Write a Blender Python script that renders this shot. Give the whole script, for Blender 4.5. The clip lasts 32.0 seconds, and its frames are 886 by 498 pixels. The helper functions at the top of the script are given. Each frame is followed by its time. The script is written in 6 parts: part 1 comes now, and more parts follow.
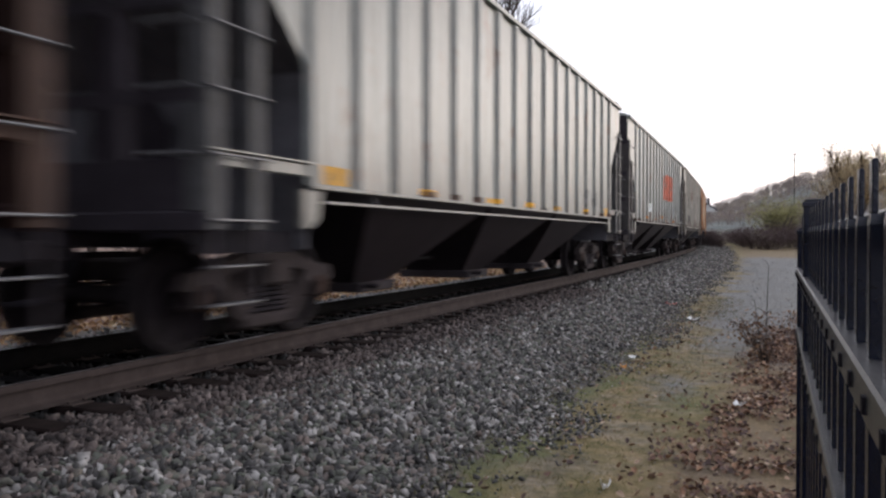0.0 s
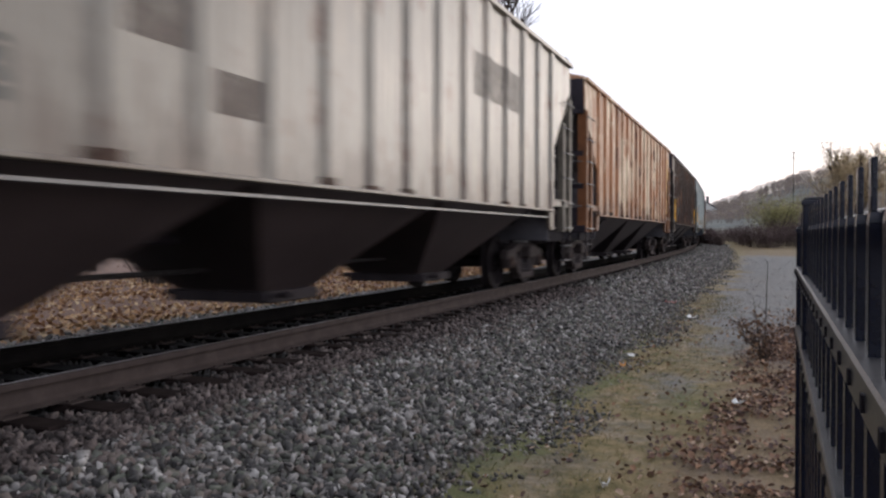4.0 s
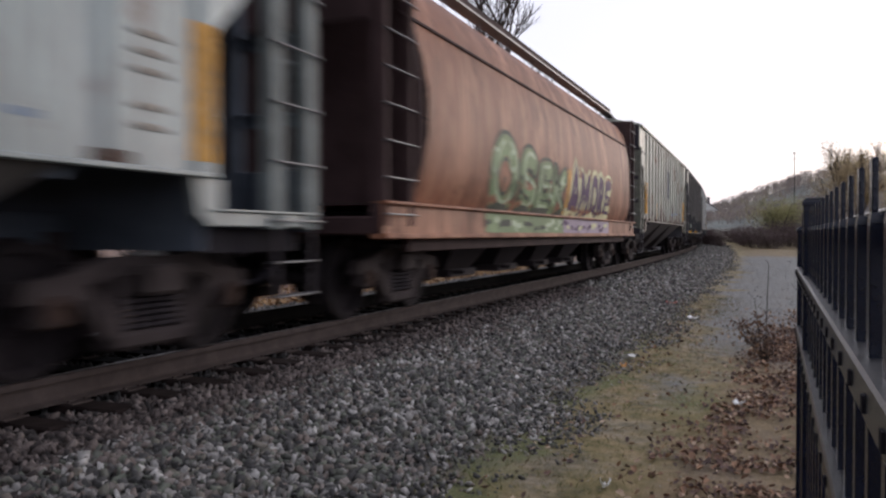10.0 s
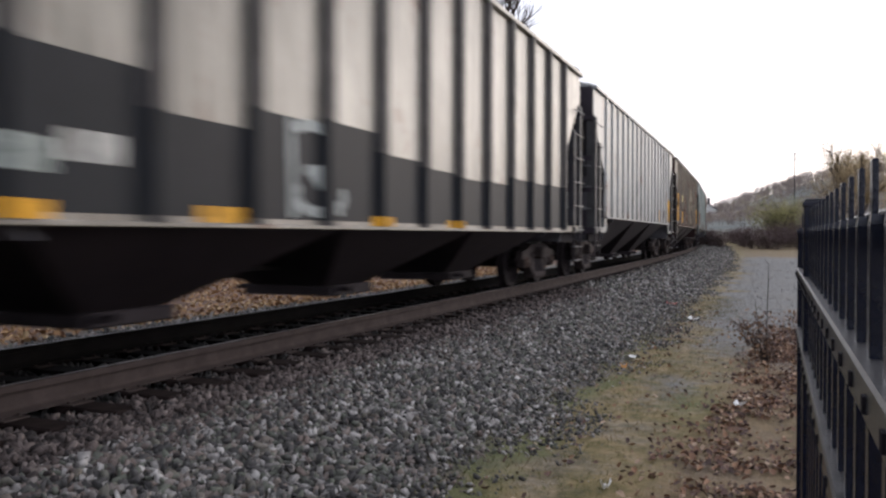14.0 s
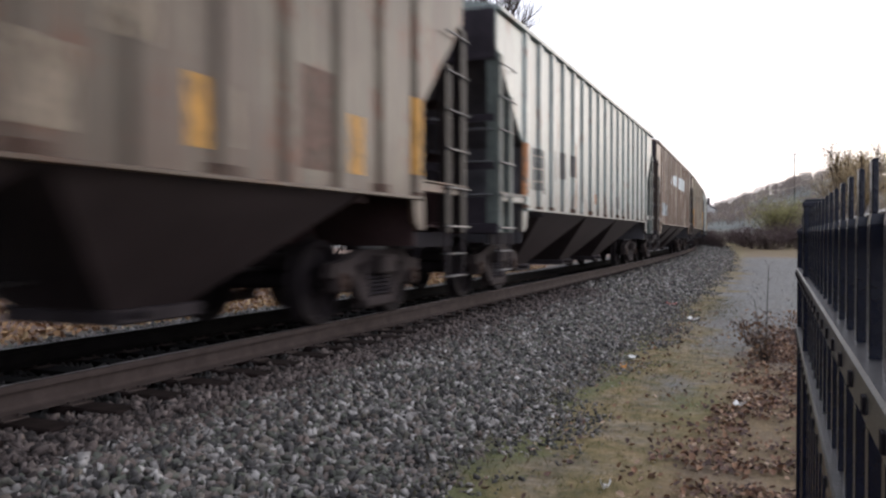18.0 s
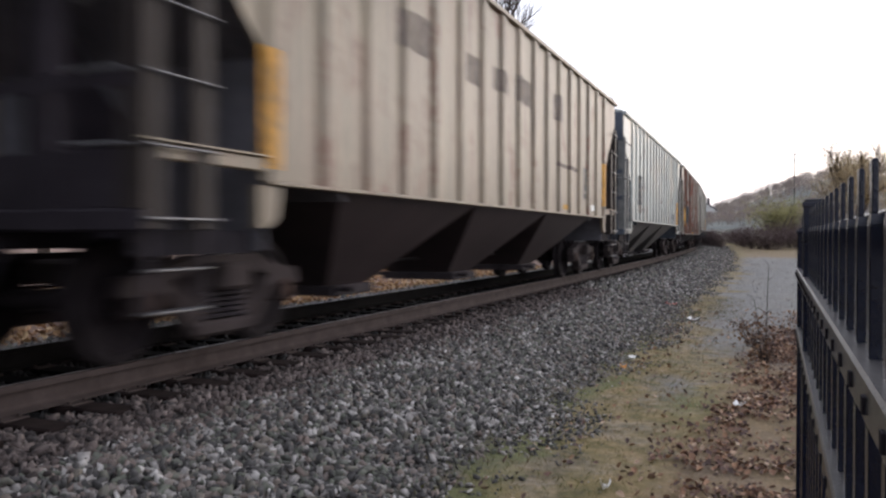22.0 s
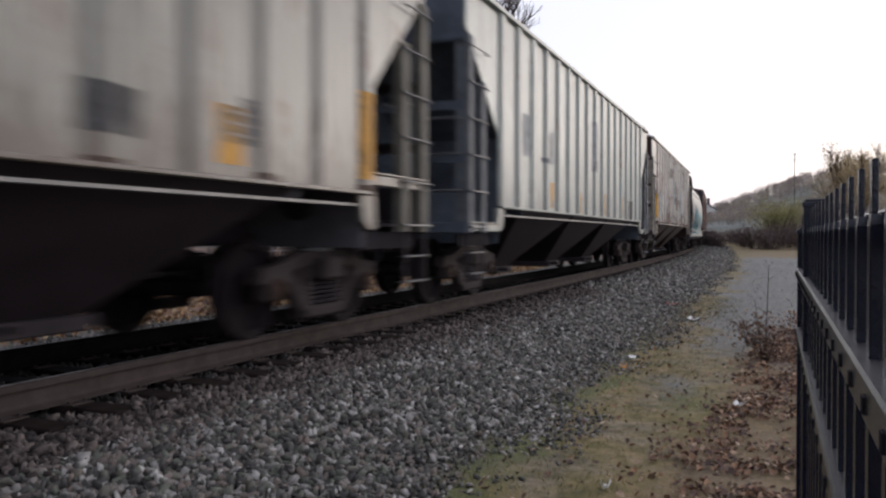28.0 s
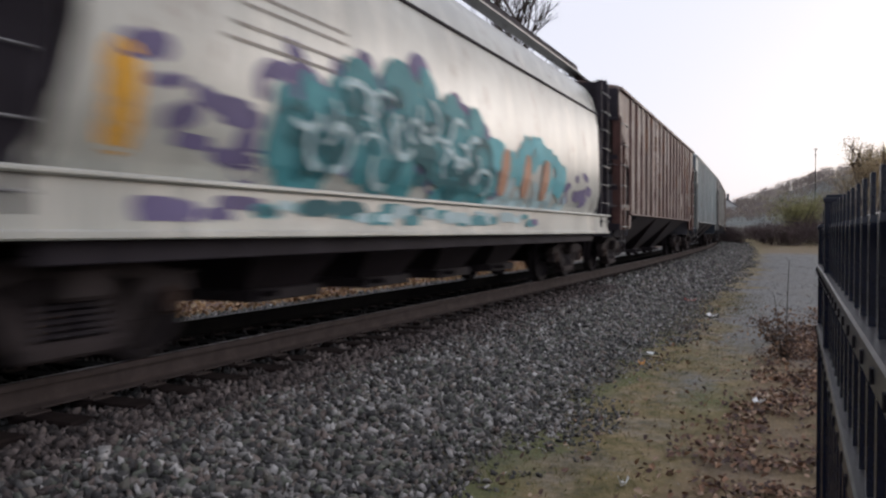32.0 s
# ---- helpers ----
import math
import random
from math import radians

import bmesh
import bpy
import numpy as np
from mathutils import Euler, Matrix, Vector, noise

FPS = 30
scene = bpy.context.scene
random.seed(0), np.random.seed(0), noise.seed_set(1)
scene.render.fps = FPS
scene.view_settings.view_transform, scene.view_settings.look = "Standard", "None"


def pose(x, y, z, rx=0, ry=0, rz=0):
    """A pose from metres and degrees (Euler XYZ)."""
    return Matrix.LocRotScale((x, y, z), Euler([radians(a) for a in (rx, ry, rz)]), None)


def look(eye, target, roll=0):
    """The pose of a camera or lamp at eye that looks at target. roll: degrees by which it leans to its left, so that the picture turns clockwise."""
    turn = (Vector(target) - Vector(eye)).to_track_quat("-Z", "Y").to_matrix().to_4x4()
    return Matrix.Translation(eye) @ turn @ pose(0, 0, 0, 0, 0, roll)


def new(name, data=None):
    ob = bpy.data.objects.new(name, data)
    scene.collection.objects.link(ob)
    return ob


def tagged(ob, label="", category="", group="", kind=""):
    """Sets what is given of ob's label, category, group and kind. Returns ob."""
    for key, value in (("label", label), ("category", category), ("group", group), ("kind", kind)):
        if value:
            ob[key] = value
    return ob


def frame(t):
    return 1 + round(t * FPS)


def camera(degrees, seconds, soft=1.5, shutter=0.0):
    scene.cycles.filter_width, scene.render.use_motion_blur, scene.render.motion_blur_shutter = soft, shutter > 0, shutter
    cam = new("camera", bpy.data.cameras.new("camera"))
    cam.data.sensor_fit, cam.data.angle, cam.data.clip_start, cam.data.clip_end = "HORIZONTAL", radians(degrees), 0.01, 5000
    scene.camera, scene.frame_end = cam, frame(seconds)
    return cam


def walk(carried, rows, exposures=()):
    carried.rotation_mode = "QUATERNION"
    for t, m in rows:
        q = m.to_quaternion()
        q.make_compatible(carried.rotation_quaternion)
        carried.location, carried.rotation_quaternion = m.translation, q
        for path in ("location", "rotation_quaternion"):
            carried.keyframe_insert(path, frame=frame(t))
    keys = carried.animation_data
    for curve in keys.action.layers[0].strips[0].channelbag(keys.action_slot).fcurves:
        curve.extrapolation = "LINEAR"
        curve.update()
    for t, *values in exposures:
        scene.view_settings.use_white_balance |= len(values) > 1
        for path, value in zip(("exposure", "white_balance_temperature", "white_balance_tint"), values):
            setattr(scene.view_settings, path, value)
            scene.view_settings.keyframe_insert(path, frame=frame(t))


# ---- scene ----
cam = camera(56.8, 32.0, soft=2.35, shutter=0.7)
EYE = Vector((5.3, 0.0, 0.96))
YAW, PITCH = 22.11, -0.95


def aim(left, down):
    """The camera's pose, turned left and down from rest, in degrees."""
    a, b = radians(YAW + left), radians(PITCH - down)
    return look(EYE, EYE + Vector((-math.sin(a) * math.cos(b), math.cos(a) * math.cos(b), math.sin(b))))


walk(cam, [(t, aim(l, d)) for t, l, d in (
    (0, 0, 0), (2.0, -0.01, 0.01), (2.5, -0.03, 0.05), (3.0, -0.05, 0.10), (3.5, -0.05, 0.12), (5.5, -0.07, 0.12),
    (6.0, -0.10, 0.14), (7.0, -0.08, 0.10), (8.0, -0.05, 0.07), (9.0, -0.03, 0.09), (9.5, 0, 0.11), (10.0, 0, 0.08),
    (10.5, 0, 0.02), (11.0, 0.01, 0), (14.5, 0.02, 0.02), (20.0, 0.0, 0), (29.0, 0.01, 0), (29.5, 0.03, 0),
    (30.0, 0.52, 0.03), (30.5, 0.98, 0.15), (31.0, 1.10, 0.24), (31.5, 1.22, 0.30), (32.0, 1.22, 0.29))],
     [(t, e, 6120, 15.5 if 8.2 < t < 10.5 else 13.5) for t, e in ((0, 0.05), (2, 0.05), (3, -0.03), (6, -0.05), (6.5, 0.15), (7, 0.4), (8, 0.6), (8.5, 0.4), (9, 0.15), (10, -0.15), (11, -0.22), (13, -0.15), (14, 0.12), (17, 0.15), (18, 0.15), (19, 0.25), (21, 0.25), (22, 0.25), (23, 0.1), (24, 0.12), (25, -0.2), (28, -0.16), (30, -0.2), (31, -0.25), (32, -0.32))])

# world: a bright, thinly overcast late afternoon, the sun low over the hills ahead
world = bpy.data.worlds.new("sky")
scene.world = world
world.use_nodes = True
wt = world.node_tree
bg = wt.nodes["Background"]
sky = wt.nodes.new("ShaderNodeTexSky")
sky.sky_type, sky.sun_disc = "NISHITA", False
SUN_UP, SUN_AZ = radians(9), radians(28)     # azimuth from +Y towards +X
sky.sun_elevation, sky.sun_rotation = SUN_UP, SUN_AZ
sky.dust_density, sky.air_density, sky.ozone_density = 3.0, 1.0, 1.0
veil = wt.nodes.new("ShaderNodeMix")
veil.data_type = "RGBA"
veil.inputs["Factor"].default_value = 0.66
veil.inputs["B"].default_value = (14.7, 14.6, 15.5, 1)
wt.links.new(sky.outputs[0], veil.inputs["A"])
wt.links.new(veil.outputs["Result"], bg.inputs["Color"])
bg.inputs["Strength"].default_value = 0.10
sun = new("sun", bpy.data.lights.new("sun", "SUN"))
sun.data.energy, sun.data.angle, sun.data.color = 0.6, radians(14), (1.0, 0.93, 0.85)
sun.matrix_world = look((0, 0, 50), Vector((0, 0, 50)) - Vector((math.sin(SUN_AZ) * math.cos(SUN_UP), math.cos(SUN_AZ) * math.cos(SUN_UP), math.sin(SUN_UP))))
scene.view_settings.exposure = 0.0


# ---- tools ----
class Mesh:
    """Collects vertices and faces of one part."""

    def __init__(self):
        self.v, self.f = [], []

    def add(self, vs, fs):
        n = len(self.v)
        self.v.extend(tuple(p) for p in vs)
        self.f.extend(tuple(i + n for i in f) for f in fs)
        return self

    def box(self, x0, x1, y0, y1, z0, z1, c=0.0):
        if c <= 0:
            vs = [(x, y, z) for x in (x0, x1) for y in (y0, y1) for z in (z0, z1)]
            return self.add(vs, [(0, 1, 3, 2), (4, 6, 7, 5), (0, 4, 5, 1), (2, 3, 7, 6), (0, 2, 6, 4), (1, 5, 7, 3)])
        vs, ix = [], {}
        for i, x in enumerate((x0, x1)):
            for j, y in enumerate((y0, y1)):
                for k, z in enumerate((z0, z1)):
                    sx, sy, sz = (1, -1)[i] * c, (1, -1)[j] * c, (1, -1)[k] * c
                    for a, p in enumerate(((x, y + sy, z + sz), (x + sx, y, z + sz), (x + sx, y + sy, z))):
                        ix[i, j, k, a] = len(vs)
                        vs.append(p)
        fs = []
        g = lambda *q: tuple(ix[p] for p in q)
        for s in (0, 1):
            fs.append(g((s, 0, 0, 0), (s, 1, 0, 0), (s, 1, 1, 0), (s, 0, 1, 0))[::(-1 if s == 0 else 1)])
            fs.append(g((0, s, 0, 1), (1, s, 0, 1), (1, s, 1, 1), (0, s, 1, 1))[::(1 if s == 0 else -1)])
            fs.append(g((0, 0, s, 2), (1, 0, s, 2), (1, 1, s, 2), (0, 1, s, 2))[::(-1 if s == 0 else 1)])
            for q in (0, 1):
                fs.append(g((s, q, 0, 0), (s, q, 1, 0), (s, q, 1, 1), (s, q, 0, 1)))
                fs.append(g((0, s, q, 1), (1, s, q, 1), (1, s, q, 2), (0, s, q, 2)))
                fs.append(g((s, 0, q, 0), (s, 1, q, 0), (s, 1, q, 2), (s, 0, q, 2)))
        for i in (0, 1):
            for j in (0, 1):
                for k in (0, 1):
                    fs.append(g((i, j, k, 0), (i, j, k, 1), (i, j, k, 2)))
        return self.add(vs, fs)

    def prism(self, poly, axis, a, b):
        """A polygon drawn out along an axis from a to b; the polygon is in the other two axes, in order."""
        n = len(poly)
        put = {0: lambda p, t: (t, p[0], p[1]), 1: lambda p, t: (p[0], t, p[1]), 2: lambda p, t: (p[0], p[1], t)}[axis]
        vs = [put(p, a) for p in poly] + [put(p, b) for p in poly]
        fs = [tuple(range(n))[::-1], tuple(range(n, 2 * n))] + [(i, (i + 1) % n, n + (i + 1) % n, n + i) for i in range(n)]
        return self.add(vs, fs)

    def tube(self, p, q, r, n=8, r2=None):
        p, q = Vector(p), Vector(q)
        d = (q - p).normalized()
        u = d.orthogonal().normalized()
        w = d.cross(u)
        r2 = r if r2 is None else r2
        vs = [p + r * (math.cos(2 * math.pi * i / n) * u + math.sin(2 * math.pi * i / n) * w) for i in range(n)]
        vs += [q + r2 * (math.cos(2 * math.pi * i / n) * u + math.sin(2 * math.pi * i / n) * w) for i in range(n)]
        return self.add(vs, [tuple(range(n))[::-1], tuple(range(n, 2 * n))] + [(i, (i + 1) % n, n + (i + 1) % n, n + i) for i in range(n)])

    def lathe(self, prof, axis_pt, n=24):
        """A profile of (radius, x) turned about the x axis through axis_pt."""
        cx, cy, cz = axis_pt
        m = len(prof)
        vs = [(cx + x, cy + r * math.cos(2 * math.pi * i / n), cz + r * math.sin(2 * math.pi * i / n)) for i in range(n) for r, x in prof]
        fs = [(i * m + j, i * m + j + 1, ((i + 1) % n) * m + j + 1, ((i + 1) % n) * m + j) for i in range(n) for j in range(m - 1)]
        return self.add(vs, fs)

    def data(self, name, mat, smooth=False):
        me = bpy.data.meshes.new(name)
        me.from_pydata(self.v, [], self.f)
        bm = bmesh.new()
        bm.from_mesh(me)
        bmesh.ops.recalc_face_normals(bm, faces=bm.faces)
        bm.to_mesh(me)
        bm.free()
        if smooth:
            me.polygons.foreach_set("use_smooth", [True] * len(me.polygons))
            me.set_sharp_from_angle(angle=radians(40))
        me.materials.append(mat)
        return me


def part(name, m, mat, parent, label="", smooth=False):
    me = m if isinstance(m, bpy.types.Mesh) else m.data(name, mat, smooth)
    ob = new(name, me)
    ob.parent = parent
    if label:
        tagged(ob, label)
    return ob


def thing(name, label, category, group="", kind="", m=None, mat=None, at=None, smooth=False):
    ob = new(name, None if m is None else m.data(name, mat, smooth))
    if at is not None:
        ob.matrix_world = at
    return tagged(ob, label, category, group, kind)


# ---- materials ----
def nodes_of(name):
    mat = bpy.data.materials.new(name)
    mat.use_nodes = True
    t = mat.node_tree
    return mat, t, t.nodes["Principled BSDF"]


def noise_node(t, scale, detail=4.0, rough=0.6, coord="Object", stretch=None, offset=0.0):
    tc = t.nodes.new("ShaderNodeTexCoord")
    mp = t.nodes.new("ShaderNodeMapping")
    mp.inputs["Location"].default_value = (offset, offset * 0.7, offset * 1.3)
    if stretch:
        mp.inputs["Scale"].default_value = stretch
    n = t.nodes.new("ShaderNodeTexNoise")
    n.inputs["Scale"].default_value, n.inputs["Detail"].default_value, n.inputs["Roughness"].default_value = scale, detail, rough
    t.links.new(tc.outputs[coord], mp.inputs[0])
    t.links.new(mp.outputs[0], n.inputs["Vector"])
    return n.outputs["Fac"]


def ramp(t, fac, stops):
    r = t.nodes.new("ShaderNodeValToRGB")
    e = r.color_ramp.elements
    while len(e) < len(stops):
        e.new(0.5)
    for el, (p, c) in zip(e, stops):
        el.position, el.color = p, (*c, 1) if len(c) == 3 else c
    t.links.new(fac, r.inputs[0])
    return r.outputs["Color"]


def mix(t, fac, a, b):
    m = t.nodes.new("ShaderNodeMix")
    m.data_type = "RGBA"
    for sock, v in ((m.inputs["Factor"], fac), (m.inputs["A"], a), (m.inputs["B"], b)):
        if isinstance(v, bpy.types.NodeSocket):
            t.links.new(v, sock)
        elif isinstance(v, (int, float)):
            sock.default_value = v
        else:
            sock.default_value = (*v, 1)
    return m.outputs["Result"]


def grey(v):
    return (v, v, v)


def bump(t, p, fac, strength=0.3, dist=0.01):
    b = t.nodes.new("ShaderNodeBump")
    b.inputs["Strength"].default_value, b.inputs["Distance"].default_value = strength, dist
    t.links.new(fac, b.inputs["Height"])
    t.links.new(b.outputs[0], p.inputs["Normal"])


def plain(name, base, rough=0.7, metal=0.0, vary=0.25, scale=6.0, grime=0.0, grime_col=(0.03, 0.025, 0.02)):
    """Colour with grain and blotches; grime: how much dirt lies on it in patches."""
    mat, t, p = nodes_of(name)
    a = noise_node(t, scale, 6)
    b = noise_node(t, scale * 9, 4)
    lo, hi = tuple(c * (1 - vary) for c in base), tuple(min(1, c * (1 + vary)) for c in base)
    col = ramp(t, a, [(0.3, lo), (0.7, hi)])
    col = mix(t, ramp(t, b, [(0.45, grey(0)), (0.75, grey(0.35))]), col, lo)
    if grime:
        g = noise_node(t, scale * 0.5, 8, 0.7, offset=4.1)
        col = mix(t, ramp(t, g, [(0.62 - 0.3 * grime, grey(0)), (0.75, grey(min(1, grime)))]), col, grime_col)
    t.links.new(col, p.inputs["Base Color"])
    p.inputs["Roughness"].default_value, p.inputs["Metallic"].default_value = rough, metal
    if rough > 0.5 and not metal:
        p.inputs["Specular IOR Level"].default_value = 0.22 if rough < 0.7 else 0.07
    bump(t, p, b, 0.25, 0.004)
    return mat


def paint(name, base, second=None, blotch=0.0, rust=0.2, streak=0.3, seed=0.0, rough=0.6, panel=None, feet=0.0, gloss=0.22):
    """Weathered freight-car paint: fading, upright streaks of dirt, rust spots; second: a colour showing in large blotches."""
    mat, t, p = nodes_of(name)
    fade = noise_node(t, 0.7, 5, 0.6, offset=seed)
    base = (base[0] * 0.605, base[1] * 0.63, base[2] * 0.645)
    lo, hi = tuple(c * 0.82 for c in base), tuple(min(0.85, c * 1.1) for c in base)
    col = ramp(t, fade, [(0.3, lo), (0.7, hi)])
    if second:
        bl = noise_node(t, 1.1, 6, 0.65, stretch=(1, 1.6, 0.45), offset=seed + 7)
        col = mix(t, ramp(t, bl, [(0.62 - 0.35 * blotch, grey(0)), (0.70 - 0.25 * blotch, grey(1))]), col, second)
    pn = noise_node(t, 1.4, 2, 0.5, stretch=(0.2, 1, 0.03), offset=seed + 17)
    col = mix(t, ramp(t, pn, [(0.42, grey(0)), (0.62, grey(0.35))]), col, tuple(c * 0.62 for c in base))
    if panel:
        # every sheet between two ribs has faded in its own way
        tc = t.nodes.new("ShaderNodeTexCoord")
        xyz = t.nodes.new("ShaderNodeSeparateXYZ")
        t.links.new(tc.outputs["Object"], xyz.inputs[0])
        v = xyz.outputs[1]
        for op, q in (("SUBTRACT", panel[0]), ("DIVIDE", panel[1]), ("FLOOR", 0.0)):
            k = t.nodes.new("ShaderNodeMath")
            k.operation = op
            t.links.new(v, k.inputs[0])
            k.inputs[1].default_value = q
            v = k.outputs[0]
        wn = t.nodes.new("ShaderNodeTexWhiteNoise")
        wn.noise_dimensions = "1D"
        t.links.new(v, wn.inputs["W"])
        col = mix(t, ramp(t, wn.outputs["Value"], [(0.35, grey(0)), (1.0, grey(0.5))]), col, tuple(c * 0.6 for c in base))
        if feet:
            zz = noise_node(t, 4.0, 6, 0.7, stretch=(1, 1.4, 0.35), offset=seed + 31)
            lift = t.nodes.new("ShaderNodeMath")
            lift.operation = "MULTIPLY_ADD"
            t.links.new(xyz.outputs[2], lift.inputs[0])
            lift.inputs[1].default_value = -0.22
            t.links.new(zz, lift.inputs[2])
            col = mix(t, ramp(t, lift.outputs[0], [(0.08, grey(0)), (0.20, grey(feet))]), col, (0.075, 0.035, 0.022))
    st = noise_node(t, 9.0, 8, 0.78, stretch=(1, 1, 0.05), offset=seed + 3)
    low = noise_node(t, 3.0, 6, 0.7, stretch=(1, 1, 0.25), offset=seed + 23)
    col = mix(t, ramp(t, low, [(0.5, grey(0)), (0.72, grey(0.5 * streak))]), col, (0.10, 0.075, 0.055))
    col = mix(t, ramp(t, st, [(0.46, grey(0)), (0.60, grey(min(1, 1.6 * streak)))]), col, tuple(c * 0.38 for c in base))
    ru = noise_node(t, 2.2, 9, 0.72, stretch=(1, 1, 0.5), offset=seed + 11)
    col = mix(t, ramp(t, ru, [(0.60 - 0.14 * rust, grey(0)), (0.66 - 0.12 * rust, grey(min(1, 0.55 + rust)))]), col, (0.12, 0.045, 0.02))
    t.links.new(col, p.inputs["Base Color"])
    fine = noise_node(t, 40, 3, offset=seed)
    p.inputs["Roughness"].default_value = rough
    p.inputs["Specular IOR Level"].default_value = gloss
    bump(t, p, fine, 0.15, 0.004)
    return mat


M_STEEL = plain("grimy_steel", (0.040, 0.034, 0.038), 0.7, 0.0, 0.4, 3.0, 0.4)
M_BLACK = plain("black_paint", (0.019, 0.017, 0.021), 0.8, 0.0, 0.3, 3.0, 0.0)
M_TRUCK = plain("dusty_cast_steel", (0.052, 0.042, 0.042), 0.8, 0.0, 0.4, 4.0, 0.5)
M_WHEEL = plain("wheel_steel", (0.019, 0.0155, 0.017), 0.75, 0.0, 0.35, 5.0, 0.3)
M_RAILHEAD = plain("polished_rail", (0.16, 0.155, 0.16), 0.4, 0.8, 0.2, 8.0)
M_RAIL = plain("rusty_rail", (0.060, 0.047, 0.043), 0.85, 0.0, 0.25, 5.0, 0.3)
M_TIE = plain("weathered_tie", (0.020, 0.014, 0.013), 0.95, 0, 0.5, 5.0, 0.4)
# middle of the ties, blackened for the shade under the train
M_TIE_SHADE = plain("shaded_tie", (0.004, 0.0035, 0.004), 0.95, 0, 0.4, 5.0, 0.2)
M_FENCE = plain("black_fence_paint", (0.0058, 0.0078, 0.018), 0.24, 0.0, 0.3, 14.0)
M_FENCE.node_tree.nodes["Principled BSDF"].inputs["Specular IOR Level"].default_value = 0.35
M_FENCE_RAIL = plain("pale_fence_rail", (0.050, 0.049, 0.050), 0.28, 0.0, 0.3, 14.0)
# far rail, its colour blackened for the shade under the train
M_RAIL_SHADE = plain("shaded_far_rail", (0.009, 0.008, 0.008), 0.9, 0.0, 0.25, 5.0, 0.3)
M_RUNG = plain("worn_grab_iron", (0.14, 0.14, 0.145), 0.45, 0.4, 0.2, 9.0)
M_FLANGE = plain("worn_flange", (0.24, 0.235, 0.23), 0.5, 0.2, 0.3, 5.0, 0.3)


# ---- the line of the track ----
CURVE_AT, RADIUS = 14.0, 950.0


def track(s):
    """Place and heading (radians to the left of +Y) of the track's middle at s metres along it."""
    if s <= CURVE_AT:
        return 0.0, s, 0.0
    a = (s - CURVE_AT) / RADIUS
    return -RADIUS * (1 - math.cos(a)), CURVE_AT + RADIUS * math.sin(a), a


def beside(s, u, z=0.0):
    x, y, a = track(s)
    return Vector((x + u * math.cos(a), y + u * math.sin(a), z))


def lateral(x, y):
    """Distance from the track's middle, positive on the camera's side, and the distance along it."""
    if y <= CURVE_AT:
        return x, y
    dx, dy = x + RADIUS, y - CURVE_AT
    a = math.atan2(dy, dx)
    return math.hypot(dx, dy) - RADIUS, CURVE_AT + a * RADIUS


def smooth(a, b, x):
    t = min(1, max(0, (x - a) / (b - a)))
    return t * t * (3 - 2 * t)


def profile(u):
    pts = ((-400, -1.2), (-60, -1.2), (-14, -0.55), (-6, -0.36), (-3.6, -0.42), (-2.9, -0.42), (-1.8, -0.25), (1.6, -0.25), (3.0, -0.44), (3.75, -0.51), (5.0, -0.52), (400, -0.55))
    for (a, za), (b, zb) in zip(pts, pts[1:]):
        if u <= b:
            return za + (zb - za) * (u - a) / (b - a)
    return pts[-1][1]


def ground_z(x, y):
    if y > -60 and abs(x) < 500:
        u, s = lateral(x, y)
    else:
        u, s = x, y
    z = profile(max(-400, min(400, u)))
    z += 0.05 * noise.noise((x * 0.5, y * 0.5, 0)) * smooth(2.8, 4.5, abs(u))
    hill = (3 + 15 * smooth(-30, 30, x)) * math.exp(-((y - 300) / 75) ** 2) if y > 0 else 0
    far = 60 * smooth(500, 1500, math.hypot(x, y)) * (0.5 + 0.5 * noise.noise((x * 0.0015, y * 0.0015, 3)))
    slope = 3.0 * smooth(70, 170, y) * smooth(-60, -10, x - 10) if y > 0 else 0
    return z + hill + far + slope


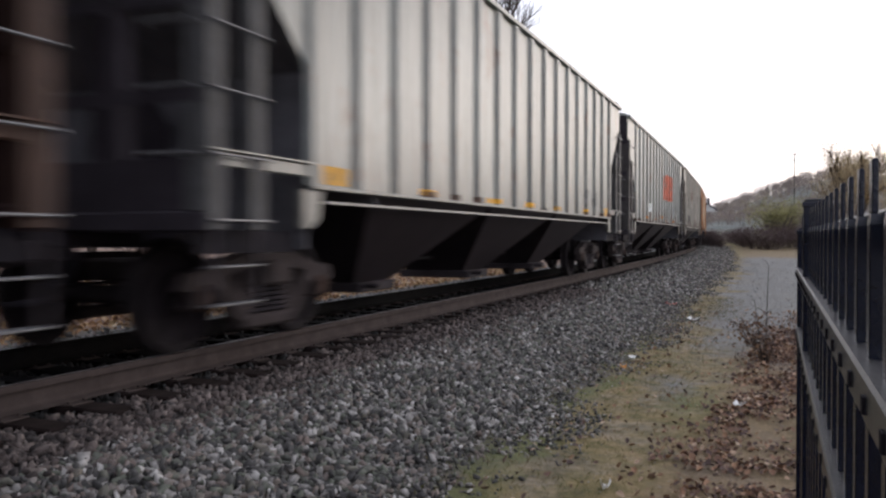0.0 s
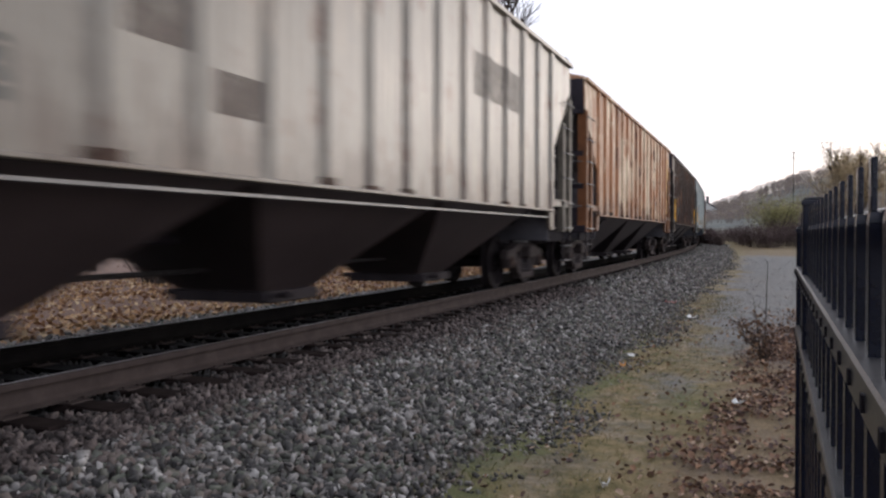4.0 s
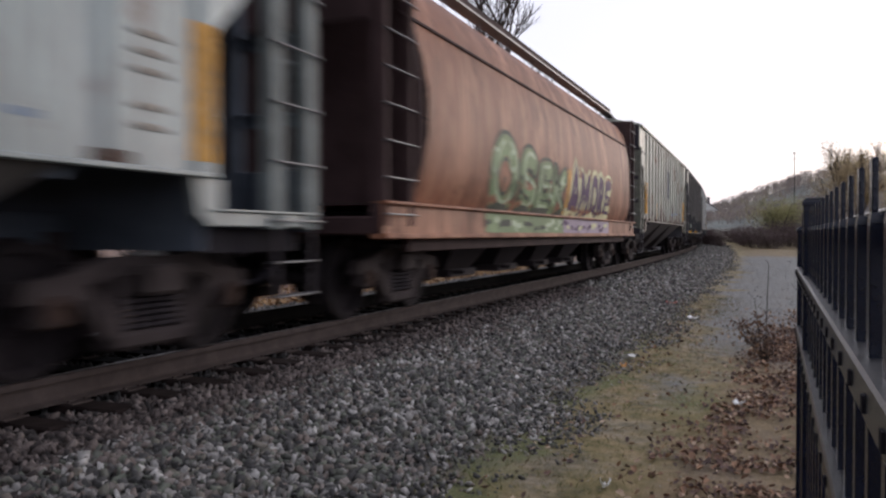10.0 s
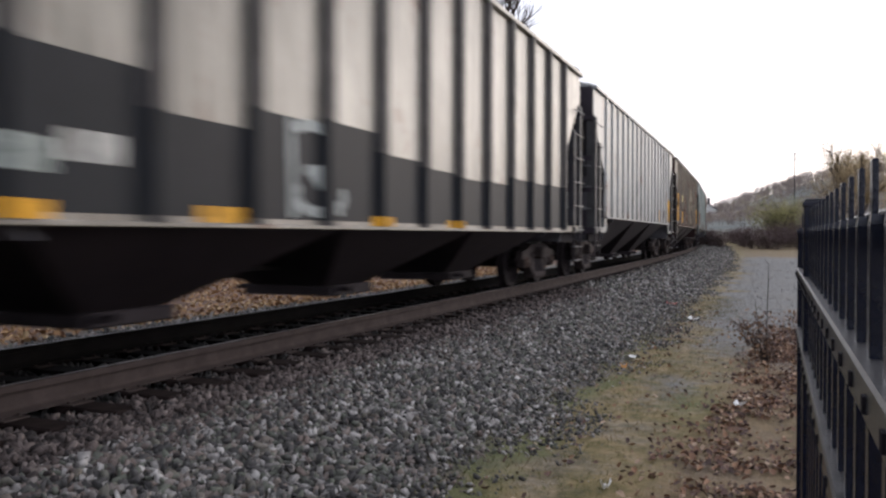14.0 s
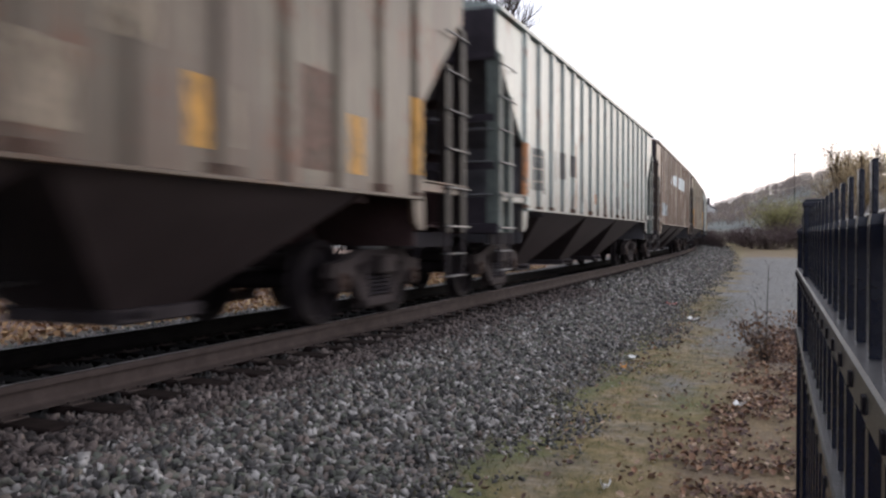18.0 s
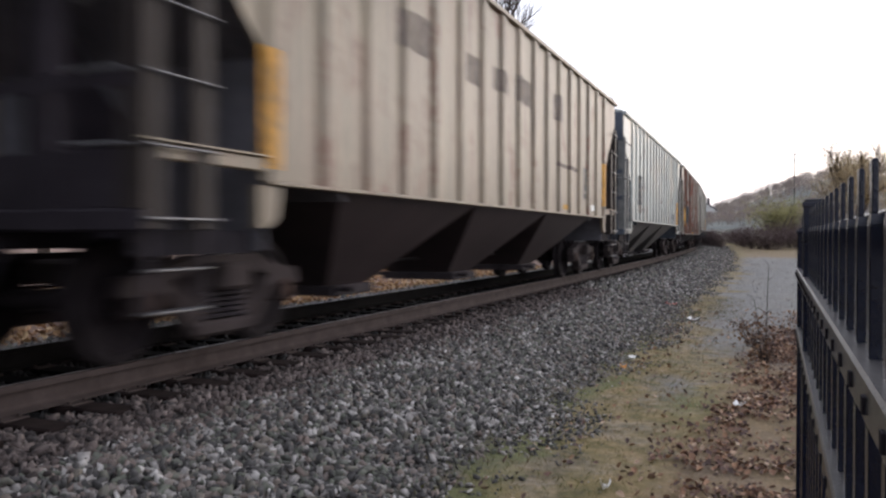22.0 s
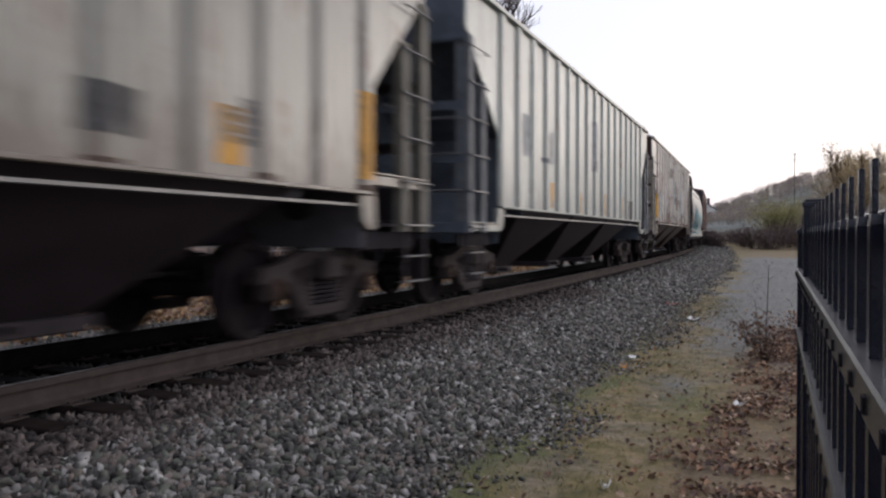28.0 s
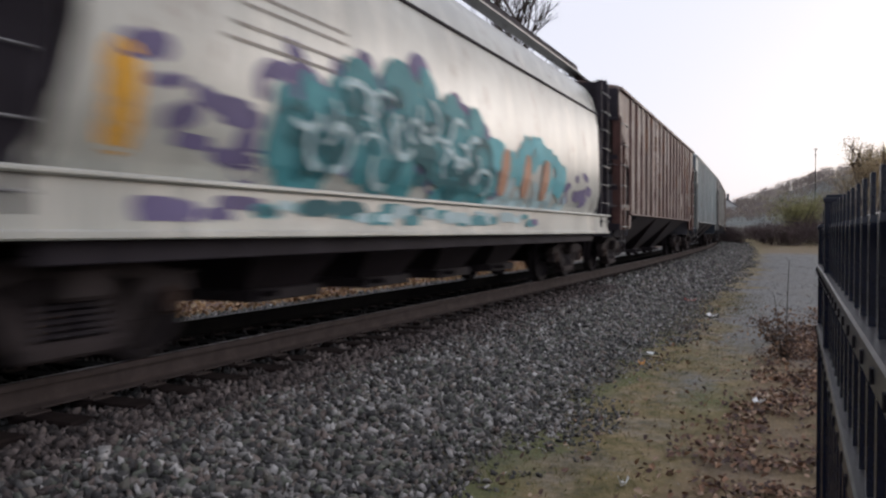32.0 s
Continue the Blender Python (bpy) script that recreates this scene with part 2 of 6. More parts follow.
# ---- ground ----
def ground_material():
    mat, t, p = nodes_of("ground_earth")
    at = t.nodes.new("ShaderNodeAttribute")
    at.attribute_name = "cover"
    sep = t.nodes.new("ShaderNodeSeparateColor")
    t.links.new(at.outputs["Color"], sep.inputs[0])
    n1, n2, n3 = noise_node(t, 1.3, 8, 0.75), noise_node(t, 5, 10, 0.8), noise_node(t, 45, 6, 0.75)
    soil = ramp(t, n2, [(0.38, (0.065, 0.055, 0.038)), (0.62, (0.30, 0.26, 0.195))])
    # ground under the ballast, darkened for the shade between the stones
    gravel = ramp(t, n3, [(0.38, (0.022, 0.021, 0.021)), (0.62, (0.11, 0.105, 0.10))])
    grit = ramp(t, n3, [(0.36, (0.072, 0.079, 0.082)), (0.62, (0.238, 0.252, 0.260))])
    grass = ramp(t, n2, [(0.38, (0.088, 0.080, 0.027)), (0.5, (0.182, 0.143, 0.058)), (0.62, (0.28, 0.208, 0.108))])
    moss = ramp(t, n3, [(0.38, (0.055, 0.072, 0.020)), (0.62, (0.15, 0.165, 0.055))])
    leaf = ramp(t, n3, [(0.36, (0.05, 0.032, 0.026)), (0.5, (0.15, 0.09, 0.065)), (0.64, (0.32, 0.21, 0.14))])
    col = mix(t, sep.outputs[0], soil, gravel)
    gfac = t.nodes.new("ShaderNodeMath")
    gfac.operation = "MULTIPLY"
    t.links.new(sep.outputs[1], gfac.inputs[0])
    t.links.new(ramp(t, n1, [(0.38, grey(0.2)), (0.52, grey(1))]), gfac.inputs[1])
    col = mix(t, gfac.outputs[0], col, grass)
    for attr, over, lo_, hi_ in (("grit", grit, 0.42, 0.60), ("moss", moss, 0.46, 0.62)):
        ga = t.nodes.new("ShaderNodeAttribute")
        ga.attribute_name = attr
        k = t.nodes.new("ShaderNodeMath")
        k.operation = "MULTIPLY_ADD"
        t.links.new(ga.outputs["Fac"], k.inputs[0])
        k.inputs[1].default_value = 0.42
        t.links.new(noise_node(t, 2.6, 8, 0.72, offset=lo_ * 50), k.inputs[2])
        fac = ramp(t, k.outputs[0], [(lo_ + 0.22, grey(0)), (hi_ + 0.28, grey(0.75))])
        col = mix(t, fac, col, over)
    col = mix(t, sep.outputs[2], col, leaf)
    # near black between the rails: the train's shade put into the colour
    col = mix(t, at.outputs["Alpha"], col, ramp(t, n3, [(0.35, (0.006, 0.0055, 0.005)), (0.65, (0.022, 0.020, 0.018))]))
    # far grass is greyed with distance, haze put into its colour
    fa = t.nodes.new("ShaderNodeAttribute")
    fa.attribute_name = "hazed_meadow"
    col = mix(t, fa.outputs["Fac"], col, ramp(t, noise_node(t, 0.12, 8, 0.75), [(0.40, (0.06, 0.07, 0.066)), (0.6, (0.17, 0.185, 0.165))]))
    t.links.new(col, p.inputs["Base Color"])
    p.inputs["Roughness"].default_value = 0.95
    bump(t, p, n3, 0.6, 0.03)
    return mat


def axis_steps(lo, hi, near_lo, near_hi, fine, grow):
    a = list(np.arange(near_lo, near_hi + 1e-6, fine))
    d, x = fine, near_hi
    while x < hi:
        d *= grow
        x += d
        a.append(min(x, hi))
    d, x, pre = fine, near_lo, []
    while x > lo:
        d *= grow
        x -= d
        pre.append(max(x, lo))
    return pre[::-1] + a


def ground():
    us = axis_steps(-3000, 3000, -8, 8, 0.2, 1.16)
    ys = axis_steps(-2000, 4000, -6, 90, 0.5, 1.08)
    vs, cov, far, grits, mosses = [], [], [], [], []
    for y in ys:
        bx = track(min(max(y, 0), 260))[0] if y > CURVE_AT else 0
        for u in us:
            x = u + bx * (1 if abs(u) < 60 else 0)
            vs.append((x, y, ground_z(x, y)))
            lu, ls = lateral(x, y) if abs(x) < 500 and -60 < y < 800 else (x, y)
            wob = 0.35 * noise.noise((x * 0.8, y * 0.8, 5)) + 0.25 * noise.noise((x * 2.4, y * 1.6, 8))
            cut = 3.4 + wob - 0.7 * smooth(24, 45, ls)
            g = smooth(cut + 0.5, cut, lu) * smooth(-4.2, -3.2, lu)
            patch = smooth(8, 13, ls) * smooth(3.8, 4.5, lu + 2 * wob) * smooth(11, 8, lu) * smooth(66, 52, ls + 8 * wob)
            grits.append(max(patch, 0.8 * math.exp(-((lu - 4.37) / 0.3) ** 2 - ((ls - 8.3) / 1.0) ** 2)))
            mosses.append(min(1.0, math.exp(-((lu - cut - 0.22) / 0.24) ** 2) * smooth(16, 10, ls) * smooth(0, 3, ls) + math.exp(-((lu - 4.6) / 0.35) ** 2 - ((ls - 7.5) / 0.7) ** 2)))
            gr = smooth(cut - 0.1, cut + 0.4, lu) * (1 - 0.75 * patch)
            le = 4.05 + 0.075 * ls + wob
            lf = max(smooth(le, le + 0.35, lu) * smooth(17, 10, ls) * 0.8, smooth(-3.6, -4.4, lu))
            lf = max(lf * (0.55 if lu > 0 else 1), 0.3 * smooth(54, 62, ls + 4 * wob) * smooth(4.2, 5.2, lu) * smooth(95, 80, ls))
            if y > 110:
                gr *= 0.45
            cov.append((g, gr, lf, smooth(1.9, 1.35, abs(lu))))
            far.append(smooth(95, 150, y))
    w = len(us)
    fs = [(j * w + i, j * w + i + 1, (j + 1) * w + i + 1, (j + 1) * w + i) for j in range(len(ys) - 1) for i in range(w - 1)]
    me = bpy.data.meshes.new("ground")
    me.from_pydata(vs, [], fs)
    a = me.color_attributes.new("cover", "FLOAT_COLOR", "POINT")
    a.data.foreach_set("color", np.array(cov, dtype=np.float32).ravel())
    me.attributes.new("grit", "FLOAT", "POINT").data.foreach_set("value", grits)
    me.attributes.new("moss", "FLOAT", "POINT").data.foreach_set("value", mosses)
    me.attributes.new("hazed_meadow", "FLOAT", "POINT").data.foreach_set("value", far)
    me.polygons.foreach_set("use_smooth", [True] * len(fs))
    me.materials.append(ground_material())
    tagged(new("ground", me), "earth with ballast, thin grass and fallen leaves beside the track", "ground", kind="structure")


ground()


def sweep(section, s0, s1, step, u0):
    """A section of (u, z) drawn along the track at the offset u0."""
    m = Mesh()
    ss = list(np.arange(s0, CURVE_AT, step * 4)) + list(np.arange(CURVE_AT, s1 + 1e-6, step))
    n = len(section)
    vs = [beside(s, u0 + u, z) for s in ss for u, z in section]
    fs = [(i * n + j, i * n + (j + 1) % n, (i + 1) * n + (j + 1) % n, (i + 1) * n + j) for i in range(len(ss) - 1) for j in range(n)]
    m.add(vs, fs + [tuple(range(n)), tuple(range((len(ss) - 1) * n, len(ss) * n))])
    return m


def rails():
    """Heavy rail: a head with a worn bright edge, a web in the head's shade and a broad foot."""
    body = [(-0.076, -0.186), (0.076, -0.186), (0.076, -0.175), (0.022, -0.158), (0.011, -0.140), (0.008, -0.075), (0.008, -0.050),
            (-0.008, -0.050), (-0.008, -0.075), (-0.011, -0.140), (-0.022, -0.158), (-0.076, -0.175)]
    head = [(-0.010, -0.052), (0.010, -0.052), (0.040, -0.044), (0.038, -0.010), (0.029, -0.002), (-0.029, -0.002), (-0.038, -0.010), (-0.040, -0.044)]
    strip = [(-0.010, -0.004), (0.010, -0.004), (0.010, 0), (-0.010, 0)]
    for u in (0.755, -0.755):
        r = thing("rail", "rusty steel rail with a polished head on wooden ties", "rail", "rails of the track")
        part("rail_body", sweep(body, -60, 200, 4, u), M_RAIL if u > 0 else M_RAIL_SHADE, r)
        part("rail_head", sweep(head, -60, 200, 4, u), M_RAIL if u > 0 else M_RAIL_SHADE, r)
        off = 0.02 if u < 0 else -0.02
        part("running_surface", sweep([(a + off, b) for a, b in strip], -60, 200, 4, u), M_RAILHEAD, r, "shiny worn running surface")


rails()


# ---- hopper cars ----
TOP, SILL = 4.27, 1.38
RIBS = {}
M_CAP = plain("rusty_bearing_cap", (0.055, 0.034, 0.027), 0.7, 0, 0.35, 6.0, 0.4)
M_PIPE = plain("worn_pipe", (0.05, 0.045, 0.045), 0.6, 0, 0.3, 4.0, 0.4)


def ring_wheelset():
    m = Mesh()
    m.tube((-1.02, 0, 0), (1.02, 0, 0), 0.085, 12)
    for s in (1, -1):
        prof = [(0.09, 0.02), (0.16, 0.035), (0.17, 0.015), (0.36, 0.0), (0.385, 0.045), (0.455, 0.045), (0.46, -0.05), (0.485, -0.075), (0.475, -0.095), (0.39, -0.095), (0.36, -0.04), (0.16, -0.03), (0.09, -0.06)]
        m.lathe([(r, s * x) for r, x in prof], (s * 0.755, 0, 0), 28)
    return m


def cap_mesh(s):
    m = Mesh().lathe([(0.0, s * 0.12), (0.09, s * 0.11), (0.11, s * 0.08), (0.115, 0.0)], (s * 1.0, 0, 0), 14)
    for k in range(3):
        a = 2 * math.pi * k / 3
        y, z = 0.06 * math.cos(a), 0.06 * math.sin(a)
        m.tube((s * 1.10, y, z), (s * 1.135, y, z), 0.016, 6)
    return m


def side_frame(sx):
    """Cast side frame of a truck, with its pedestals, window and spring nest."""
    m = Mesh()
    x0, x1 = sx * 0.93, sx * 1.07
    if x0 > x1:
        x0, x1 = x1, x0
    top = [(-1.12, 0.52), (-1.08, 0.66), (-0.78, 0.70), (-0.45, 0.80), (0.45, 0.80), (0.78, 0.70), (1.08, 0.66), (1.12, 0.52), (0.72, 0.52), (0.66, 0.60), (0.42, 0.67), (-0.42, 0.67), (-0.66, 0.60), (-0.72, 0.52)]
    m.prism(top, 0, x0, x1)
    for d in (1, -1):
        m.prism([(d * 0.74, 0.60), (d * 0.60, 0.62), (d * 0.30, 0.27), (d * 0.36, 0.17), (d * 0.46, 0.25)], 0, x0, x1)
        m.prism([(d * 0.30, 0.68), (d * 0.40, 0.68), (d * 0.36, 0.30), (d * 0.27, 0.30)], 0, x0 + 0.01, x1 - 0.01)
        m.box(x0 - 0.02, x1 + 0.02, d * 0.89 - 0.13, d * 0.89 + 0.13, 0.36, 0.54, 0.02)
    m.box(x0 - 0.03, x1 + 0.03, -0.40, 0.40, 0.15, 0.27, 0.025)
    return m


def springs(sx):
    m = Mesh()
    for y in (-0.2, 0.0, 0.2):
        for k in range(5):
            z = 0.29 + 0.045 * k
            m.tube((sx * 1.0, y, z), (sx * 1.0, y, z + 0.028), 0.088, 10)
    return m


MESHES = {}


def shared(key, make, mat, smooth_=False):
    k = (key, mat.name)
    if k not in MESHES:
        MESHES[k] = make().data(key, mat, smooth_)
    return MESHES[k]


WHEELS = []


def truck(car, y, mat, label=""):
    for sx in (1, -1):
        f = part("side_frame", shared("side_frame_%d" % sx, lambda: side_frame(sx), mat), None, car, label)
        f.location = (0, y, 0)
        sp = part("spring_nest", shared("spring_nest_%d" % sx, lambda: springs(sx), M_STEEL, True), None, f)
    b = part("bolster", shared("bolster", lambda: Mesh().box(-1.2, 1.2, -0.2, 0.2, 0.52, 0.74, 0.03).tube((0, 0, 0.70), (0, 0, 0.98), 0.22, 12), mat), None, car)
    b.location = (0, y, 0)
    # pale block on one side, painted as the bolster's lit top
    tp = part("lit_bolster_top", shared("lit_bolster_top", lambda: Mesh().box(0.86, 1.08, -0.10, 0.10, 0.80, 0.835, 0.012), M_FLANGE), None, car)
    tp.location = (0, y, 0)
    br = part("brake_beam", shared("brake_beam", lambda: Mesh().box(-0.85, 0.85, -0.44, -0.38, 0.36, 0.44, 0.01).box(-0.85, 0.85, 0.38, 0.44, 0.36, 0.44, 0.01).box(0.62, 0.76, -0.43, -0.36, 0.30, 0.62, 0.01).box(0.62, 0.76, 0.36, 0.43, 0.30, 0.62, 0.01), M_STEEL), None, car)
    br.location = (0, y, 0)
    for d in (-0.89, 0.89):
        w = part("wheelset", shared("wheelset", ring_wheelset, M_WHEEL, True), None, car)
        w.location = (0, y + d, 0.46)
        for sx in (1, -1):
            part("bearing_cap", shared("bearing_cap_%d" % sx, lambda: cap_mesh(sx), M_CAP, True), None, w)
        WHEELS.append((car, w, y + d))


def coupler(car, yend, mat):
    d = 1 if yend > 0 else -1
    m = Mesh()
    m.box(-0.09, 0.09, min(yend - d * 0.3, yend + d * 0.30), max(yend - d * 0.3, yend + d * 0.30), 0.76, 0.92, 0.02)
    m.box(-0.15, 0.13, min(yend + d * 0.26, yend + d * 0.46), max(yend + d * 0.26, yend + d * 0.46), 0.72, 0.98, 0.04)
    part("coupler", m, M_STEEL, car)
    h = Mesh()
    pts = [Vector((0.32, yend, 0.85)), Vector((0.32, yend + d * 0.15, 0.62)), Vector((0.26, yend + d * 0.32, 0.47)), Vector((0.15, yend + d * 0.45, 0.45))]
    for a, b in zip(pts, pts[1:]):
        h.tube(a, b, 0.028, 7)
    part("air_hose", h, M_BLACK, car)


RUNG_DATA = {}


def rung_mesh(sx, wide):
    if (sx, wide) not in RUNG_DATA:
        r = Mesh().tube((sx * 0.05, 0, 0), (sx * 0.05, wide, 0), 0.0105, 6)
        r.tube((0, 0.01, 0), (sx * 0.05, 0.01, 0), 0.014, 6).tube((0, wide - 0.01, 0), (sx * 0.05, wide - 0.01, 0), 0.014, 6)
        RUNG_DATA[sx, wide] = r.data("rung", M_RUNG)
    return RUNG_DATA[sx, wide]


def ladder(car, sx, yend, mat, z0=1.02, tops=(3.45, 3.45), at=(0.06, 0.68), stile=0.05, step=0.38, first=0.12):
    """Side ladder: two flat stiles, each of its own height, and round rungs."""
    d = 1 if yend > 0 else -1
    x = sx * 1.56
    m = Mesh()
    for inset, z1 in zip(at, tops):
        y = yend - d * inset
        m.box(x - 0.012, x + 0.012, y - stile, y + stile, z0, z1, 0.004)
        m.box(*sorted((x - sx * 0.012, x - sx * 0.10)), y - stile - 0.0, y - stile + 0.012, z0, z1)
    lad = part("ladder", m, mat, car)
    wide = round(at[1] - at[0] + 2 * stile, 3)
    ya = min(yend - d * (at[0] - stile), yend - d * (at[1] + stile))
    for k in range(int((max(tops) - z0 - first) / step) + 1):
        r = part("rung", rung_mesh(sx, wide), None, lad)
        r.location = (x, ya, z0 + first + k * step)


def bays(car, n, y0, y1, ztop, mat, zbot=0.36, out=0.46, xtop=1.50, xbot=0.50):
    """Pyramid-shaped discharge hoppers under the body, each with its gate."""
    step = (y1 - y0) / n
    for i in range(n):
        c = y0 + step * (i + 0.5)
        h = step / 2
        m = Mesh()
        A = [(-xtop, c - h, ztop), (xtop, c - h, ztop), (xtop, c + h, ztop), (-xtop, c + h, ztop)]
        B = [(-xbot, c - out, zbot), (xbot, c - out, zbot), (xbot, c + out, zbot), (-xbot, c + out, zbot)]
        m.add(A + B, [(0, 1, 5, 4), (1, 2, 6, 5), (2, 3, 7, 6), (3, 0, 4, 7), (4, 5, 6, 7), (3, 2, 1, 0)])
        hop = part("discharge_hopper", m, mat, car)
        g = Mesh().box(-xbot - 0.12, xbot + 0.12, c - out - 0.05, c + out + 0.05, zbot - 0.10, zbot + 0.02, 0.015)
        g.tube((-xbot - 0.3, c - out + 0.1, zbot - 0.02), (xbot + 0.3, c - out + 0.1, zbot - 0.02), 0.03, 8)
        part("outlet_gate", g, M_STEEL, hop)


def ribbed_side(m, sx, hl, ins, sill, top, zs, ze, x):
    """One side sheet: square at the sill, stepped out over the end slope up to the car's end."""
    poly = [(-hl + ins, sill), (hl - ins, sill), (hl - ins, zs), (hl - 0.02, ze), (hl - 0.02, top), (-hl + 0.02, top), (-hl + 0.02, ze), (-hl + ins, zs)]
    a, b = sorted((sx * x, sx * (x - 0.03)))
    m.prism(poly, 0, a, b)


def rib(m, sx, y, w, depth, z0, z1, x):
    """A hat-shaped stiffener."""
    pl = [(x - 0.002, y - w * 0.8), (x + depth, y - w * 0.44), (x + depth, y + w * 0.44), (x - 0.002, y + w * 0.8)]
    m.prism([(sx * a, b) for a, b in pl], 2, z0, z1)


SHEETS = {}


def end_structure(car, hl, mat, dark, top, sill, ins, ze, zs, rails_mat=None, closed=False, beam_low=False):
    lad_mat = rails_mat or dark
    for d in (1, -1):
        ye = d * hl
        m = Mesh()
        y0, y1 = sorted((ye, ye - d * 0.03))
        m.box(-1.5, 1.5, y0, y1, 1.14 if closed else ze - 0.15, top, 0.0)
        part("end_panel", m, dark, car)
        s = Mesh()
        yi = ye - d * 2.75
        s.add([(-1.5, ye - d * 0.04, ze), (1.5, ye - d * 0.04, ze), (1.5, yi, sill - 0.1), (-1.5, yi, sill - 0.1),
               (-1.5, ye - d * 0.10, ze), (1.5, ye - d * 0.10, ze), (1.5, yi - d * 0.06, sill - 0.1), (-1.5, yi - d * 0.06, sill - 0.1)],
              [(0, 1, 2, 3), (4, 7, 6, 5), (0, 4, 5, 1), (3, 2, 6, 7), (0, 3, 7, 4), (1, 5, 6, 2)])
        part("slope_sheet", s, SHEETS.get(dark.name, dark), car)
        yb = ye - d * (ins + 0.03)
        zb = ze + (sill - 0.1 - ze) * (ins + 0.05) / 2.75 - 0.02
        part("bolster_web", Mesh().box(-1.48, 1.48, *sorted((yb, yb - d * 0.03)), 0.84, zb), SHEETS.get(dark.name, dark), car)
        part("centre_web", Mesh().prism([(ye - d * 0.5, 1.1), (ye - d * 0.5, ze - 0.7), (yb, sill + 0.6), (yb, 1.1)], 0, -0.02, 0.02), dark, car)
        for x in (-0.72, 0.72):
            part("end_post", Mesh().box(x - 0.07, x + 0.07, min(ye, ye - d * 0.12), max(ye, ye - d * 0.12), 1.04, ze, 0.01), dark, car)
        # angle bars and the lower stiffener plate across the end
        for z in (2.02, 2.72):
            b = Mesh().box(-1.5, 1.5, *sorted((ye + d * 0.002, ye - d * 0.09)), z, z + 0.012).box(-1.5, 1.5, *sorted((ye + d * 0.002, ye - d * 0.012)), z - 0.10, z)
            part("end_bar", b, dark, car)
        part("end_plate", Mesh().box(-1.5, 1.5, *sorted((ye - d * 0.02, ye - d * 0.05)), 1.14, 1.52, 0.006), dark, car)
        part("end_ridge", Mesh().box(-1.52, 1.52, *sorted((ye + d * 0.035, ye)), ze - 0.19, ze - 0.11, 0.008), dark, car)
        e = Mesh().box(-1.55, 1.55, min(ye, ye - d * 0.16), max(ye, ye - d * 0.16), 0.98, 1.14, 0.02)
        part("end_sill", e, dark, car)
        pf = Mesh().box(-1.45, 1.45, min(ye - d * 0.16, ye - d * 1.0), max(ye - d * 0.16, ye - d * 1.0), 1.06, 1.09)
        part("end_platform", pf, dark, car)
        for sx in (1, -1):
            za, zc = (1.015, 1.13) if beam_low else (max(sill, 1.38) + 0.085, max(sill, 1.38) + 0.20)
            g = Mesh().box(*sorted((sx * 1.46, sx * 1.545)), *sorted((ye - d * 0.02, ye - d * (ins + 0.02))), za, zc, 0.012)
            g.box(*sorted((sx * 1.44, sx * 1.585)), *sorted((ye - d * 0.02, ye - d * (ins - 0.01))), zc, zc + 0.014)
            part("side_sill_end", g, mat, car)
            if sill > 1.2:
                g = Mesh()
                g.prism([(ye - d * (ins + 0.20), sill - 0.022), (ye - d * (ins - 0.10), sill - 0.022), (ye - d * (ins - 0.10), 1.02), (ye - d * (ins + 0.02), 1.02), (ye - d * (ins + 0.14), 1.10)], 0, *sorted((sx * 1.48, sx * 1.545)))
                part("bolster_gusset", g, mat, car)
            for yy in (ye - d * 0.08, ye - d * 0.62):
                part("stirrup_hanger", Mesh().box(*sorted((sx * 1.53, sx * 1.56)), yy - 0.02, yy + 0.02, 0.44, 1.1), M_STEEL, car)
            for z in (0.45, 0.73):
                t = Mesh().box(*sorted((sx * 1.48, sx * 1.59)), *sorted((ye - d * 0.06, ye - d * 0.64)), z - 0.008, z + 0.008, 0.003)
                part("tread", t, M_RUNG, car)
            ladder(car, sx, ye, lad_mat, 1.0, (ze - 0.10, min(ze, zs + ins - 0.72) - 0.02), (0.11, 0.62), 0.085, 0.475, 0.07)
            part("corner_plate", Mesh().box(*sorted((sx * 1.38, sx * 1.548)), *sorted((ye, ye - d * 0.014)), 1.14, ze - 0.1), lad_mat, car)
            for z in (1.55, 2.03, 2.50):
                part("end_grab_iron", Mesh().tube((sx * 1.02, ye + d * 0.06, z), (sx * 1.46, ye + d * 0.06, z), 0.014, 6).tube((sx * 1.02, ye, z), (sx * 1.02, ye + d * 0.06, z), 0.014, 6).tube((sx * 1.46, ye, z), (sx * 1.46, ye + d * 0.06, z), 0.014, 6), M_RUNG, car)
            # black plate added to stand for the shade below the end
            part("end_shade_plate", Mesh().box(*sorted((sx * 1.36, sx * 1.40)), *sorted((ye - d * 0.1, ye - d * (ins - 0.07))), 0.82, 1.0), M_BLACK, car)
        coupler(car, ye, dark)


